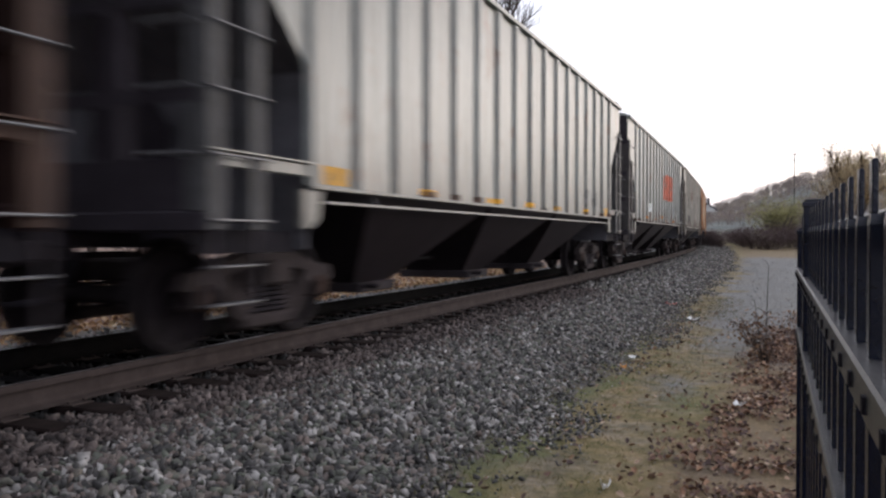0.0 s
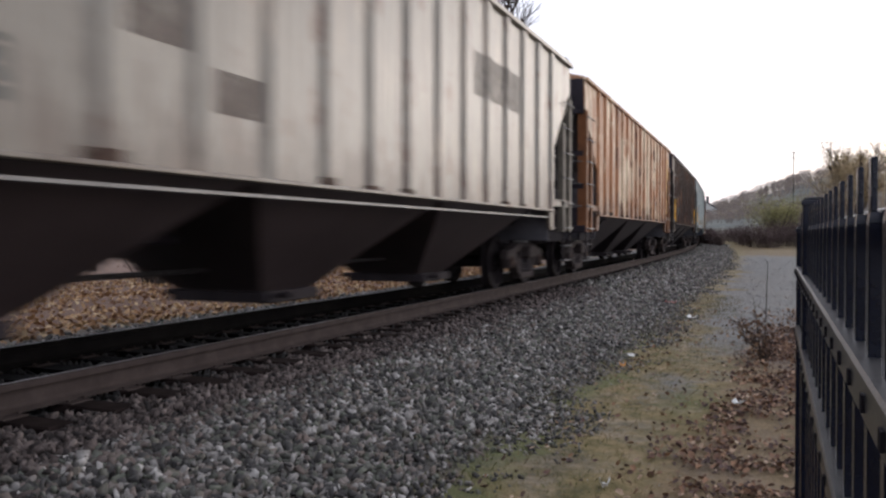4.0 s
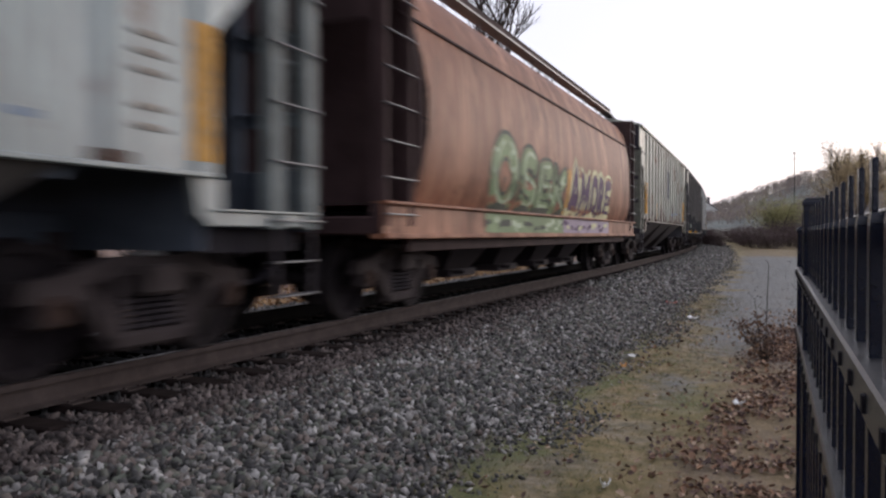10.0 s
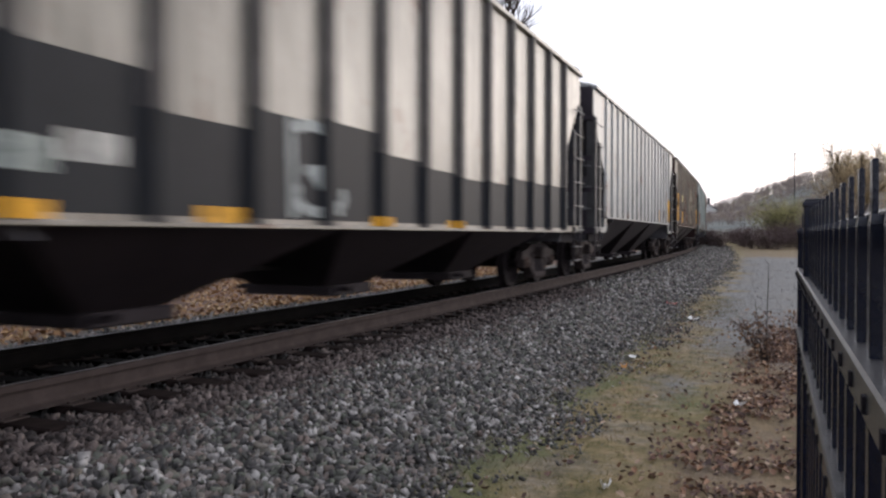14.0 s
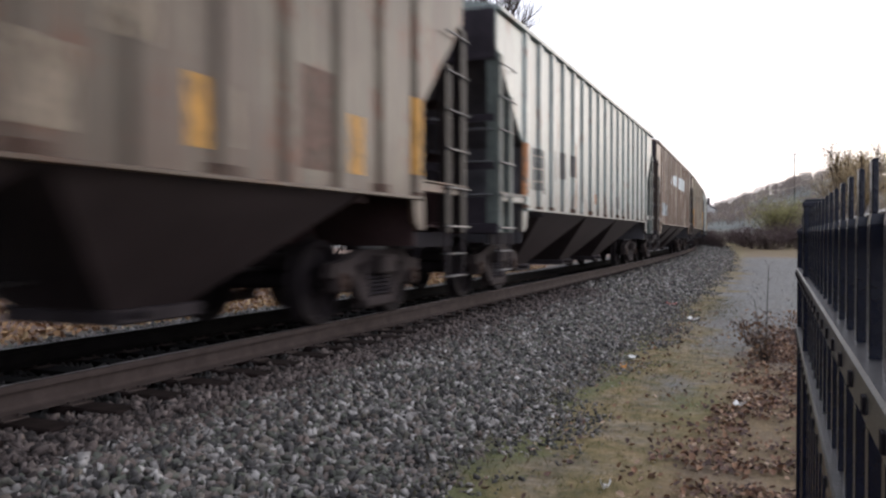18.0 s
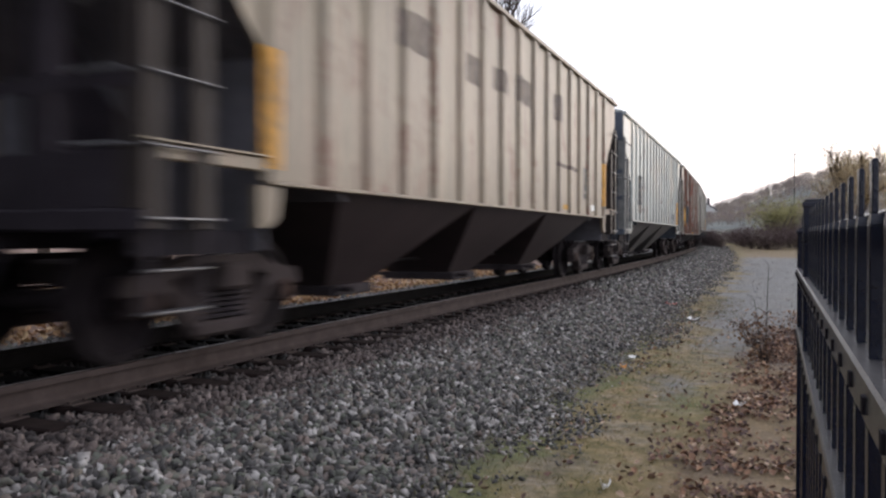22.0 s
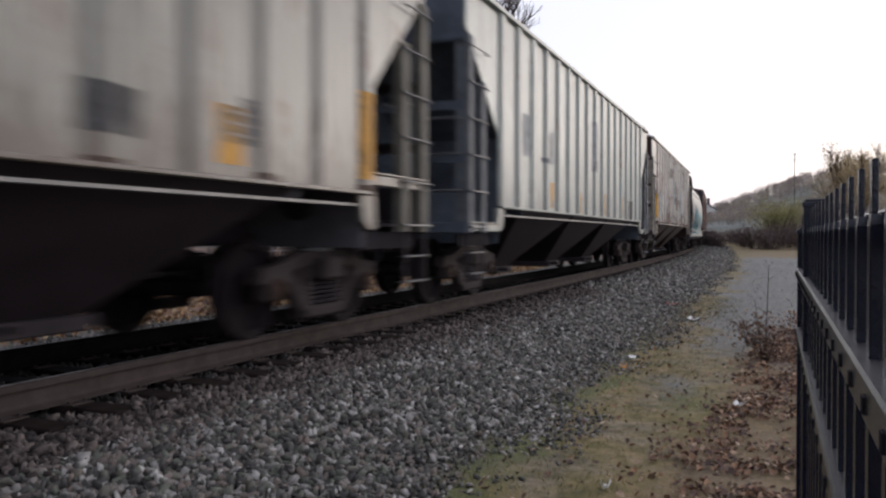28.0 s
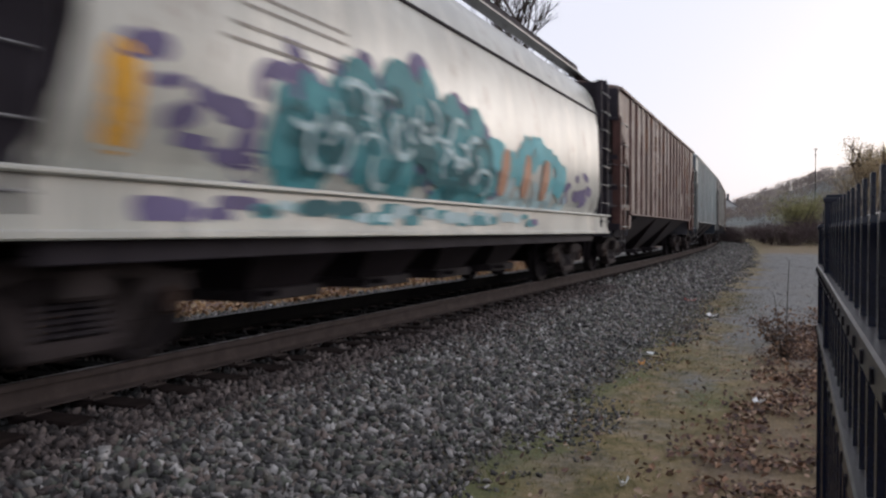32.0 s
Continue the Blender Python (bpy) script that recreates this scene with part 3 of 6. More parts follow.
def roof(car, hl, top, mat):
    m = Mesh()
    m.prism([(-1.52, top), (1.52, top), (1.50, top + 0.05), (0.65, top + 0.22), (-0.65, top + 0.22), (-1.50, top + 0.05)], 1, -hl + 0.02, hl - 0.02)
    part("roof", m, mat, car)
    for k in range(-2, 3):
        y = k * hl * 0.36
        h = Mesh().box(-0.28, 0.28, y - 0.9, y + 0.9, top + 0.22, top + 0.33, 0.03)
        part("hatch_cover", h, mat, car)
    w = Mesh()
    for x in (-0.62, 0.42):
        w.box(x, x + 0.2, -hl - 0.2, hl + 0.2, top + 0.33, top + 0.38)
    for d in (1, -1):
        w.box(-0.62, 0.62, d * hl - 0.06, d * hl + 0.06, top + 0.33, top + 0.36)
        for x in (-0.55, 0.5):
            w.tube((x, d * (hl - 0.1), top), (x, d * (hl + 0.08), top + 0.34), 0.02, 6)
    part("running_board", w, M_STEEL, car)
    c = Mesh().box(-1.45, 1.45, hl - 0.05, hl + 0.24, top + 0.13, top + 0.17)
    for x in (-1.35, 1.35):
        c.box(x - 0.02, x + 0.02, hl - 0.05, hl + 0.2, top - 0.02, top + 0.13)
    part("crossover_platform", c, M_STEEL, car)


def underframe(car, hl, dark):
    c = Mesh().box(-0.16, 0.16, -hl, hl, 0.86, 1.12, 0.02)
    part("centre_sill", c, dark, car)
    b = Mesh()
    b.tube((0.72, hl - 1.5, 1.3), (0.72, hl - 0.7, 1.3), 0.19, 12)
    part("brake_cylinder", b, dark, car)
    part("brake_pipe", Mesh().tube((0.12, -hl + 2.4, 0.60), (0.12, hl - 2.4, 0.60), 0.026, 8), M_PIPE, car)


def ribbed_car(name, length, side, dark, under, label, ribs=17, sill=SILL, top=TOP, ins=1.42, zs=2.38, ze=3.70, depth=0.052, lip=False, posts=None, rails_mat=None, nbay=3, truck_mat=None, ribw=0.16, closed=False, beam_low=False):
    car = thing("hopper_car", label, "train car", "cars of the freight train")
    hl = length / 2 - 0.65
    RIBS[car] = [(-hl + ins + 0.08 + (2 * (hl - ins) - 0.16) * k / (ribs - 1), ribw, depth) for k in range(ribs)]
    for sx in (1, -1):
        m = Mesh()
        ribbed_side(m, sx, hl, ins, sill, top, zs, ze, 1.525)
        sp = part("side_panel", m, side, car)
        for k in range(ribs):
            y = -hl + ins + 0.08 + (2 * (hl - ins) - 0.16) * k / (ribs - 1)
            me = Mesh()
            rib(me, sx, y, ribw, depth, sill + 0.015, top - 0.05, 1.525)
            part("rib", me, posts or side, sp)
        t = Mesh().box(*sorted((sx * 1.47, sx * 1.60)), -hl, hl, top - 0.06, top + 0.02, 0.012)
        part("top_chord", t, side, sp)
        t = Mesh().box(*sorted((sx * 1.50, sx * 1.592)), -hl + ins, hl - ins, sill - 0.02, sill + 0.018, 0.008)
        part("side_sill", t, side, sp)
        if lip:
            t = Mesh().box(*sorted((sx * 1.46, sx * 1.54)), -hl + ins + 0.3, hl - ins - 0.3, sill - 0.135, sill - 0.11)
            part("sill_flange", t, M_FLANGE, sp)
    roof(car, hl, top, side)
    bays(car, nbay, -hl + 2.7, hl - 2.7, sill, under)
    end_structure(car, hl, side, dark, top, sill, ins, ze, zs, rails_mat, closed, beam_low)
    underframe(car, hl, dark)
    for d in (1, -1):
        truck(car, d * (hl - 1.5), truck_mat or M_TRUCK)
    return car


ROUND = [(1.44, 1.30), (1.52, 1.45), (1.585, 1.75), (1.61, 2.15), (1.60, 2.6), (1.56, 3.0), (1.48, 3.4), (1.34, 3.75), (1.12, 4.02), (0.80, 4.18), (0.72, 4.20)]


def round_x(z):
    for (xa, za), (xb, zb) in zip(ROUND, ROUND[1:]):
        if z <= zb:
            return xa + (xb - xa) * (z - za) / (zb - za)
    return ROUND[-1][0]


def round_car(name, length, side, dark, under, label, ends=None, truck_mat=None):
    """Centre-flow hopper with bulging smooth sides."""
    car = thing("hopper_car", label, "train car", "cars of the freight train")
    hl = length / 2 - 0.65
    ends = ends or dark
    for sx in (1, -1):
        m = Mesh()
        n = 24
        vs, fs = [], []
        for x, z in ROUND:
            r = hl - 0.35 - 0.75 * max(0, 1 - ((z - 2.4) / 1.6) ** 2)
            for k in range(n + 1):
                vs.append((sx * x, -r + 2 * r * k / n, z))
        w = n + 1
        for j in range(len(ROUND) - 1):
            for k in range(n):
                fs.append((j * w + k, j * w + k + 1, (j + 1) * w + k + 1, (j + 1) * w + k))
        m.add(vs, fs)
        sp = part("side_panel", m, side, car, smooth=True)
        t = Mesh().box(*sorted((sx * 1.40, sx * 1.60)), -hl, hl, 0.91, 0.97, 0.012).box(*sorted((sx * 1.53, sx * 1.56)), -hl, hl, 0.97, 1.27).box(*sorted((sx * 1.42, sx * 1.62)), -hl, hl, 1.27, 1.31, 0.012)
        part("side_sill", t, side, car)
        # dark bar added beneath the sill as its shading
        part("sill_shade_bar", Mesh().box(*sorted((sx * 1.36, sx * 1.44)), -hl + 0.9, hl - 0.9, 0.76, 0.905, 0.01), dark, car)
        t = Mesh().box(*sorted((sx * 1.47, sx * 1.51)), -hl + 0.55, hl - 0.55, 3.36, 3.40, 0.008)
        part("roof_seam", t, dark, sp)
        t = Mesh().box(*sorted((sx * 0.86, sx * 0.90)), -hl + 0.1, hl - 0.1, 4.42, 4.55)
        part("walkway_rail", t, dark, sp)
        for d in (1, -1):
            ladder(car, sx, d * hl, ends, 1.05, (4.1, 4.1))
            p = Mesh().box(*sorted((sx * 1.40, sx * 1.54)), min(d * hl, d * (hl - 0.1)), max(d * hl, d * (hl - 0.1)), 1.0, 4.2, 0.01)
            part("corner_post", p, ends, car)
    m = Mesh().box(-0.8, 0.8, -hl + 0.3, hl - 0.3, 4.17, 4.23, 0.01)
    part("roof", m, side, car)
    tr = Mesh().box(-0.3, 0.3, -hl + 1.0, hl - 1.0, 4.23, 4.34, 0.02)
    part("hatch_cover", tr, side, car)
    for x in (-0.95, 0.72):
        w = Mesh().box(x, x + 0.24, -hl + 0.02, hl - 0.02, 4.38, 4.41)
        for k in range(11):
            y = -hl + 0.3 + (2 * hl - 0.6) * k / 10
            w.tube((x + 0.12, y, 4.15), (x + 0.12, y, 4.39), 0.015, 6)
        part("running_board", w, M_RUNG, car)
    for d in (1, -1):
        ye = d * hl
        b = Mesh()
        yy = ye - d * 0.85
        b.prism([(x, z) for x, z in ROUND] + [(-x, z) for x, z in ROUND[::-1]], 1, *sorted((yy, yy - d * 0.1)))
        part("end_panel", b, ends, car)
        b = Mesh().box(-1.5, 1.5, *sorted((ye, ye - d * 0.05)), 3.2, 4.2)
        part("end_plate", b, ends, car)
        for x in (-0.7, 0.7):
            part("end_post", Mesh().box(x - 0.06, x + 0.06, *sorted((ye, ye - d * 0.12)), 1.0, 3.2, 0.01), ends, car)
        part("end_sill", Mesh().box(-1.5, 1.5, *sorted((ye, ye - d * 0.16)), 0.95, 1.15, 0.02), dark, car)
        part("end_platform", Mesh().box(-1.42, 1.42, *sorted((ye - d * 0.16, ye - d * 1.8)), 1.05, 1.09), dark, car)
        coupler(car, ye, dark)
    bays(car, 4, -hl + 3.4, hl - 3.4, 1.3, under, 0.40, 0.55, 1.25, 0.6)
    underframe(car, hl, dark)
    for d in (1, -1):
        truck(car, d * (hl - 1.5), truck_mat or M_TRUCK)
    return car


# where the gaps between two cars lie along the train, in metres
GAPS = (-32.0, -14.0, 4.1, 22.2, 40.55, 59.0, 77.0, 95.05, 113.25, 130.8, 149.15, 166.7, 184.77, 203.04, 221.12, 239.23, 257.28,
        275.11, 292.67, 310.64, 328.66, 346.89, 363.5, 381.6, 399.7, 417.8, 435.9, 454.0, 472.1)


def travelled(t):
    """Metres that the train has run by the time t; it gathers speed a little."""
    return 10.787 * (t + 0.00065 * ((t - 16) ** 2 - 256))


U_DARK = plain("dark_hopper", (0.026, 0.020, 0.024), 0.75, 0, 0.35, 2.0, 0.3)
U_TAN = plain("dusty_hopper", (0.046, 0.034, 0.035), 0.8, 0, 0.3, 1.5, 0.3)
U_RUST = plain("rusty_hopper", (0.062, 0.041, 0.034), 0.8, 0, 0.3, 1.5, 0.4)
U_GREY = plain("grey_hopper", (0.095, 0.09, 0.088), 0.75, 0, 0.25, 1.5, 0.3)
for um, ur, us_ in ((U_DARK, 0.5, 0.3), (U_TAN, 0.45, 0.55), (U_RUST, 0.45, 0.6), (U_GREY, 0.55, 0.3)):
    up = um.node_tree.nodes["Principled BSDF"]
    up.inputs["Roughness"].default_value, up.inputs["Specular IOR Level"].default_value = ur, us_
# end colour kept dark to hold the shade of the end faces
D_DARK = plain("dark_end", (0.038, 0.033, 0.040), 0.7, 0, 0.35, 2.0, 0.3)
# sheets behind dark ends, paled to lift the recess out of shade
D_SHEET = plain("lifted_slope_sheet", (0.115, 0.112, 0.125), 0.75, 0, 0.3, 2.0, 0.3)
D_BLUE = plain("blue_grey_end", (0.085, 0.10, 0.125), 0.7, 0, 0.3, 2.0, 0.3)
SHEETS["dark_end"] = D_SHEET
D_MAROON = plain("maroon_end", (0.050, 0.031, 0.031), 0.7, 0, 0.35, 2.0, 0.3)

CARS = [
    # paint (base, second, blotch, rust, streak), end, hopper, options, label
    # leading car, out of view, added so that its shadow falls right
    ((0.20, 0.12, 0.08), None, 0, .5, .4, D_DARK, U_DARK, {}, "rust-brown ribbed covered hopper car ahead, out of view, added for its shadow"),
    ((0.11, 0.06, 0.045), None, 0, .5, .4, D_MAROON, U_DARK, dict(closed=True), "dark rusty ribbed covered hopper car with black ends"),
    ((0.34, 0.365, 0.33), (0.27, 0.26, 0.22), .3, .15, .6, D_DARK, U_DARK, dict(lip=True), "silver-grey ribbed hopper car with yellow marks along its sill"),
    ((0.42, 0.44, 0.40), (0.36, 0.33, 0.28), .25, .12, .45, D_DARK, U_DARK, {}, "pale grey ribbed hopper car with a big red emblem"),
    ((0.56, 0.50, 0.41), (0.46, 0.39, 0.31), .3, .25, .4, D_DARK, U_TAN, dict(lip=True), "beige ribbed hopper car with dirty dark patches"),
    ((0.78, 0.33, 0.14), (0.90, 0.76, 0.54), .42, .3, .4, D_DARK, U_DARK, {}, "cream hopper car covered with orange rust"),
    ((0.044, 0.0175, 0.0125), (0.062, 0.024, 0.016), .4, .3, .5, D_DARK, U_DARK, {}, "dark brown ribbed hopper car with yellow bars"),
    ((0.66, 0.75, 0.73), (0.52, 0.59, 0.59), .3, .2, .4, D_BLUE, U_GREY, {}, "white ribbed hopper car with rust spots and grey paint patches"),
    ((0.43, 0.175, 0.095), (0.46, 0.23, 0.14), .45, .3, .4, D_MAROON, U_DARK, dict(kind="round"), "rust-red smooth-sided hopper car with green and purple graffiti"),
    ((0.55, 0.555, 0.455), (0.46, 0.45, 0.36), .3, .3, .45, D_DARK, U_TAN, {}, "cream ribbed hopper car with rusty rib feet and blue scrawls"),
    ((0.45, 0.41, 0.33), (0.50, 0.47, 0.40), .4, .2, .3, D_DARK, U_DARK, dict(low=True), "deep-sided cream and black hopper car with dark posts"),
    ((0.55, 0.56, 0.54), (0.47, 0.47, 0.45), .3, .15, .4, D_DARK, U_DARK, {}, "light grey ribbed hopper car with small white panels"),
    ((0.30, 0.245, 0.17), (0.105, 0.072, 0.052), .6, .4, .6, D_MAROON, U_TAN, {}, "tan and brown mottled hopper car with orange bars"),
    ((0.42, 0.49, 0.455), (0.36, 0.41, 0.385), .25, .12, .4, D_DARK, U_TAN, {}, "pale grey-green hopper car with dark paint patches"),
    ((0.38, 0.245, 0.165), (0.44, 0.36, 0.28), .36, .3, .5, D_DARK, U_TAN, {}, "reddish-brown hopper car with a row of white panels"),
    ((0.48, 0.385, 0.255), (0.25, 0.185, 0.13), .42, .35, .55, D_DARK, U_TAN, {}, "tan ribbed hopper car with dark lettering and yellow marks"),
    ((0.68, 0.725, 0.67), (0.62, 0.58, 0.47), .25, .2, .4, D_BLUE, U_GREY, {}, "white ribbed hopper car with light grey hoppers"),
    ((0.80, 0.76, 0.64), (0.24, 0.10, 0.07), .3, .5, .45, D_MAROON, U_DARK, dict(low=True), "deep-sided white hopper car stained with maroon rust"),
    ((0.50, 0.475, 0.405), (0.42, 0.395, 0.34), .3, .2, .45, D_DARK, U_DARK, dict(lip=True), "light grey ribbed hopper car with a dark square"),
    ((0.53, 0.57, 0.52), (0.48, 0.51, 0.46), .2, .08, .3, D_BLUE, U_DARK, dict(lip=True), "pale blue-grey hopper car with orange bars"),
    ((0.92, 0.84, 0.74), (0.55, 0.38, 0.27), .15, .35, .35, D_MAROON, U_RUST, {}, "cream ribbed hopper car with red rust streaks"),
    ((0.84, 0.82, 0.72), (0.72, 0.70, 0.61), .2, .05, .25, D_DARK, U_DARK, dict(kind="round"), "white smooth-sided hopper car with teal and purple graffiti"),
    ((0.20, 0.10, 0.085), (0.45, 0.38, 0.34), .35, .4, .4, D_DARK, U_DARK, {}, "maroon ribbed hopper car with pale panels"),
    ((0.50, 0.55, 0.53), (0.44, 0.47, 0.46), .2, .1, .3, D_BLUE, U_DARK, {}, "pale teal ribbed hopper car"),
    ((0.42, 0.40, 0.36), None, 0, .2, .4, D_DARK, U_DARK, {}, "grey ribbed hopper car far along the train"),
    ((0.40, 0.30, 0.22), None, 0, .3, .4, D_DARK, U_DARK, {}, "brown ribbed hopper car far along the train"),
    ((0.50, 0.50, 0.48), None, 0, .2, .4, D_DARK, U_DARK, {}, "light grey ribbed hopper car far along the train"),
    ((0.45, 0.38, 0.30), None, 0, .3, .4, D_DARK, U_DARK, {}, "tan ribbed hopper car far along the train"),
]

M_POST = plain("dark_posts", (0.075, 0.07, 0.068), 0.6, 0, 0.3, 3.0, 0.2)
TRAIN = []
GLOSS = {0: 0.2, 1: 0.2, 5: 0.25, 6: 0.16, 8: 0.2, 12: 0.35, 14: 0.5, 15: 0.5, 17: 0.4, 21: 0.8, 22: 0.25}
ROUGH = {0: 0.6, 1: 0.6, 5: 0.55, 6: 0.55, 8: 0.55, 12: 0.5, 14: 0.5, 15: 0.5, 17: 0.5, 21: 0.36, 22: 0.55}
# ladder colours set by hand, most darkened for shade at the ends
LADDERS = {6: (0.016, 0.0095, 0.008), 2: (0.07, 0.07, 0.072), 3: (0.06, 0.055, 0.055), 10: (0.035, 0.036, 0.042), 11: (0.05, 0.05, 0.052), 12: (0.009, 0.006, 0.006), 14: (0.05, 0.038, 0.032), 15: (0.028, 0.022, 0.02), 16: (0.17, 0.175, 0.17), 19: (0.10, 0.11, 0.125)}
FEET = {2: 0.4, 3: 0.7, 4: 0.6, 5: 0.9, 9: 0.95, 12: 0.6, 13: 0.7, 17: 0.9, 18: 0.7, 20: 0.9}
for i, (base, second, blotch, rust, streak, dark, under, opt, label) in enumerate(CARS):
    a, b = GAPS[i], GAPS[i + 1]
    opt = dict(opt)
    nr = 13 if opt.get("low") else 17
    sp = (b - a - 1.3 - 2 * 1.42 - 0.16) / (nr - 1)
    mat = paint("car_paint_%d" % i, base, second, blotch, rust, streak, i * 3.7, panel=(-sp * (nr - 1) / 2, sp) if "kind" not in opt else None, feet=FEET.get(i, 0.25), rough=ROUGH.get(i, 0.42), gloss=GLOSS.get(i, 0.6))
    # other ladders: the car's colour, darkened for the same shade
    lad = plain("ladder_shade_%d" % i, LADDERS.get(i, tuple(c * (0.25 if base[1] > 0.3 else 0.5) for c in base)), 0.6, 0, 0.3, 4.0, 0.3)
    if opt.pop("kind", "") == "round":
        car = round_car("hopper_car", b - a, mat, dark, under, label)
    elif opt.pop("low", False):
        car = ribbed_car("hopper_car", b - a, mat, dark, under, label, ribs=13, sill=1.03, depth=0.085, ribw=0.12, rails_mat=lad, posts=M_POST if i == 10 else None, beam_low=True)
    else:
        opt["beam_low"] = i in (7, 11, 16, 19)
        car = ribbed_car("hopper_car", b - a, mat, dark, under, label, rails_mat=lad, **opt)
    TRAIN.append((car, (a + b) / 2, b - a))


# ---- painted patches, marks and graffiti on the cars ----
INKS = {"Y": (0.72, 0.37, 0.03), "Y2": (0.62, 0.33, 0.07), "Y3": (0.60, 0.50, 0.25), "O": (0.50, 0.20, 0.04), "O2": (0.42, 0.19, 0.08), "B": (0.30, 0.13, 0.06), "B2": (0.19, 0.085, 0.052),
        "B3": (0.36, 0.20, 0.13), "BR": (0.14, 0.08, 0.06), "W": (0.80, 0.84, 0.83), "W2": (0.36, 0.40, 0.37), "W3": (0.50, 0.50, 0.46), "G": (0.22, 0.22, 0.21), "N": (0.10, 0.11, 0.11),
        "N2": (0.07, 0.07, 0.075), "L": (0.33, 0.30, 0.26), "L2": (0.29, 0.24, 0.18), "D": (0.17, 0.14, 0.12), "D2": (0.12, 0.09, 0.08), "T": (0.33, 0.35, 0.36), "S": (0.16, 0.18, 0.20), "S2": (0.11, 0.11, 0.11),
        "BL": (0.24, 0.31, 0.42), "LB": (0.44, 0.48, 0.49), "SL": (0.06, 0.075, 0.085), "SL2": (0.24, 0.28, 0.30), "MR": (0.12, 0.04, 0.03), "MR2": (0.25, 0.13, 0.09), "GB": (0.17, 0.16, 0.16),
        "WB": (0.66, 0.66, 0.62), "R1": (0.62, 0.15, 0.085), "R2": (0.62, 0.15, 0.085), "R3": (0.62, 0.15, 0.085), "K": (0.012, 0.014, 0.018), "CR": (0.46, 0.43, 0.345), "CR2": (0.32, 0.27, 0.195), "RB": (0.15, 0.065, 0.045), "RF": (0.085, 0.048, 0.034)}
INK_MATS = {}


def ink(key):
    if key not in INK_MATS:
        c = INKS[key]
        mat = plain("mark_" + key.lower(), c, 0.6, 0, 0.18, 2.5, 0.35, tuple(v * 0.45 for v in c))
        # scratches and flaked spots where the paint is gone
        t = mat.node_tree
        gone = t.nodes.new("ShaderNodeBsdfTransparent")
        ms = t.nodes.new("ShaderNodeMixShader")
        worn = ramp(t, noise_node(t, 6.0, 9, 0.8, stretch=(1, 1.3, 0.4), offset=len(INK_MATS) * 1.7), [(0.46, grey(0)), (0.60, grey(0.0 if key == "K" else 0.12 if key == "W" else 0.5 if key in ("CR", "CR2", "RB") else 0.8))])
        t.links.new(worn, ms.inputs[0])
        t.links.new(t.nodes["Principled BSDF"].outputs[0], ms.inputs[1])
        t.links.new(gone.outputs[0], ms.inputs[2])
        t.links.new(ms.outputs[0], t.nodes["Material Output"].inputs["Surface"])
        INK_MATS[key] = mat
    return INK_MATS[key]


NAMES = {"Y": "yellow_mark", "Y2": "orange_bar", "O": "orange_mark", "R1": "red_emblem", "R2": "red_emblem", "R3": "red_emblem"}


def patch(car, y0, y1, z0, z1, key, out=0.003):
    """Paint laid over the side sheet and its ribs."""
    x = 1.525
    for ye in (RIBS[car][0][0], RIBS[car][-1][0]):
        # tall bars at the car's ends lie over the last rib
        if abs((y0 + y1) / 2 - ye) < 0.35 and z1 - z0 > 0.7 and key[0] in "YO":
            y0, y1 = ye - 0.14, ye + 0.14
    outer = [(x + out, y0)]
    for y, w, d in RIBS[car]:
        if y - w * 0.8 > y0 - 0.03 and y + w * 0.8 < y1 + 0.03:
            outer += [(x + out, y - w * 0.8 - out), (x + d + out, y - w * 0.44 - out), (x + d + out, y + w * 0.44 + out), (x + out, y + w * 0.8 + out)]
        elif y0 <= y - w * 0.8 < y1:
            y1 = y - w * 0.8 - out
        elif y0 < y + w * 0.8 <= y1:
            y0 = y + w * 0.8 + out
            outer[0] = (x + out, y0)
    outer.append((x + out, y1))
    if y1 - y0 < 0.03:
        return
    m = Mesh().prism(outer + [(a - out - 0.004, b) for a, b in outer[::-1]], 2, z0, z1)
    part(NAMES.get(key, "paint_patch"), m, ink(key), car)


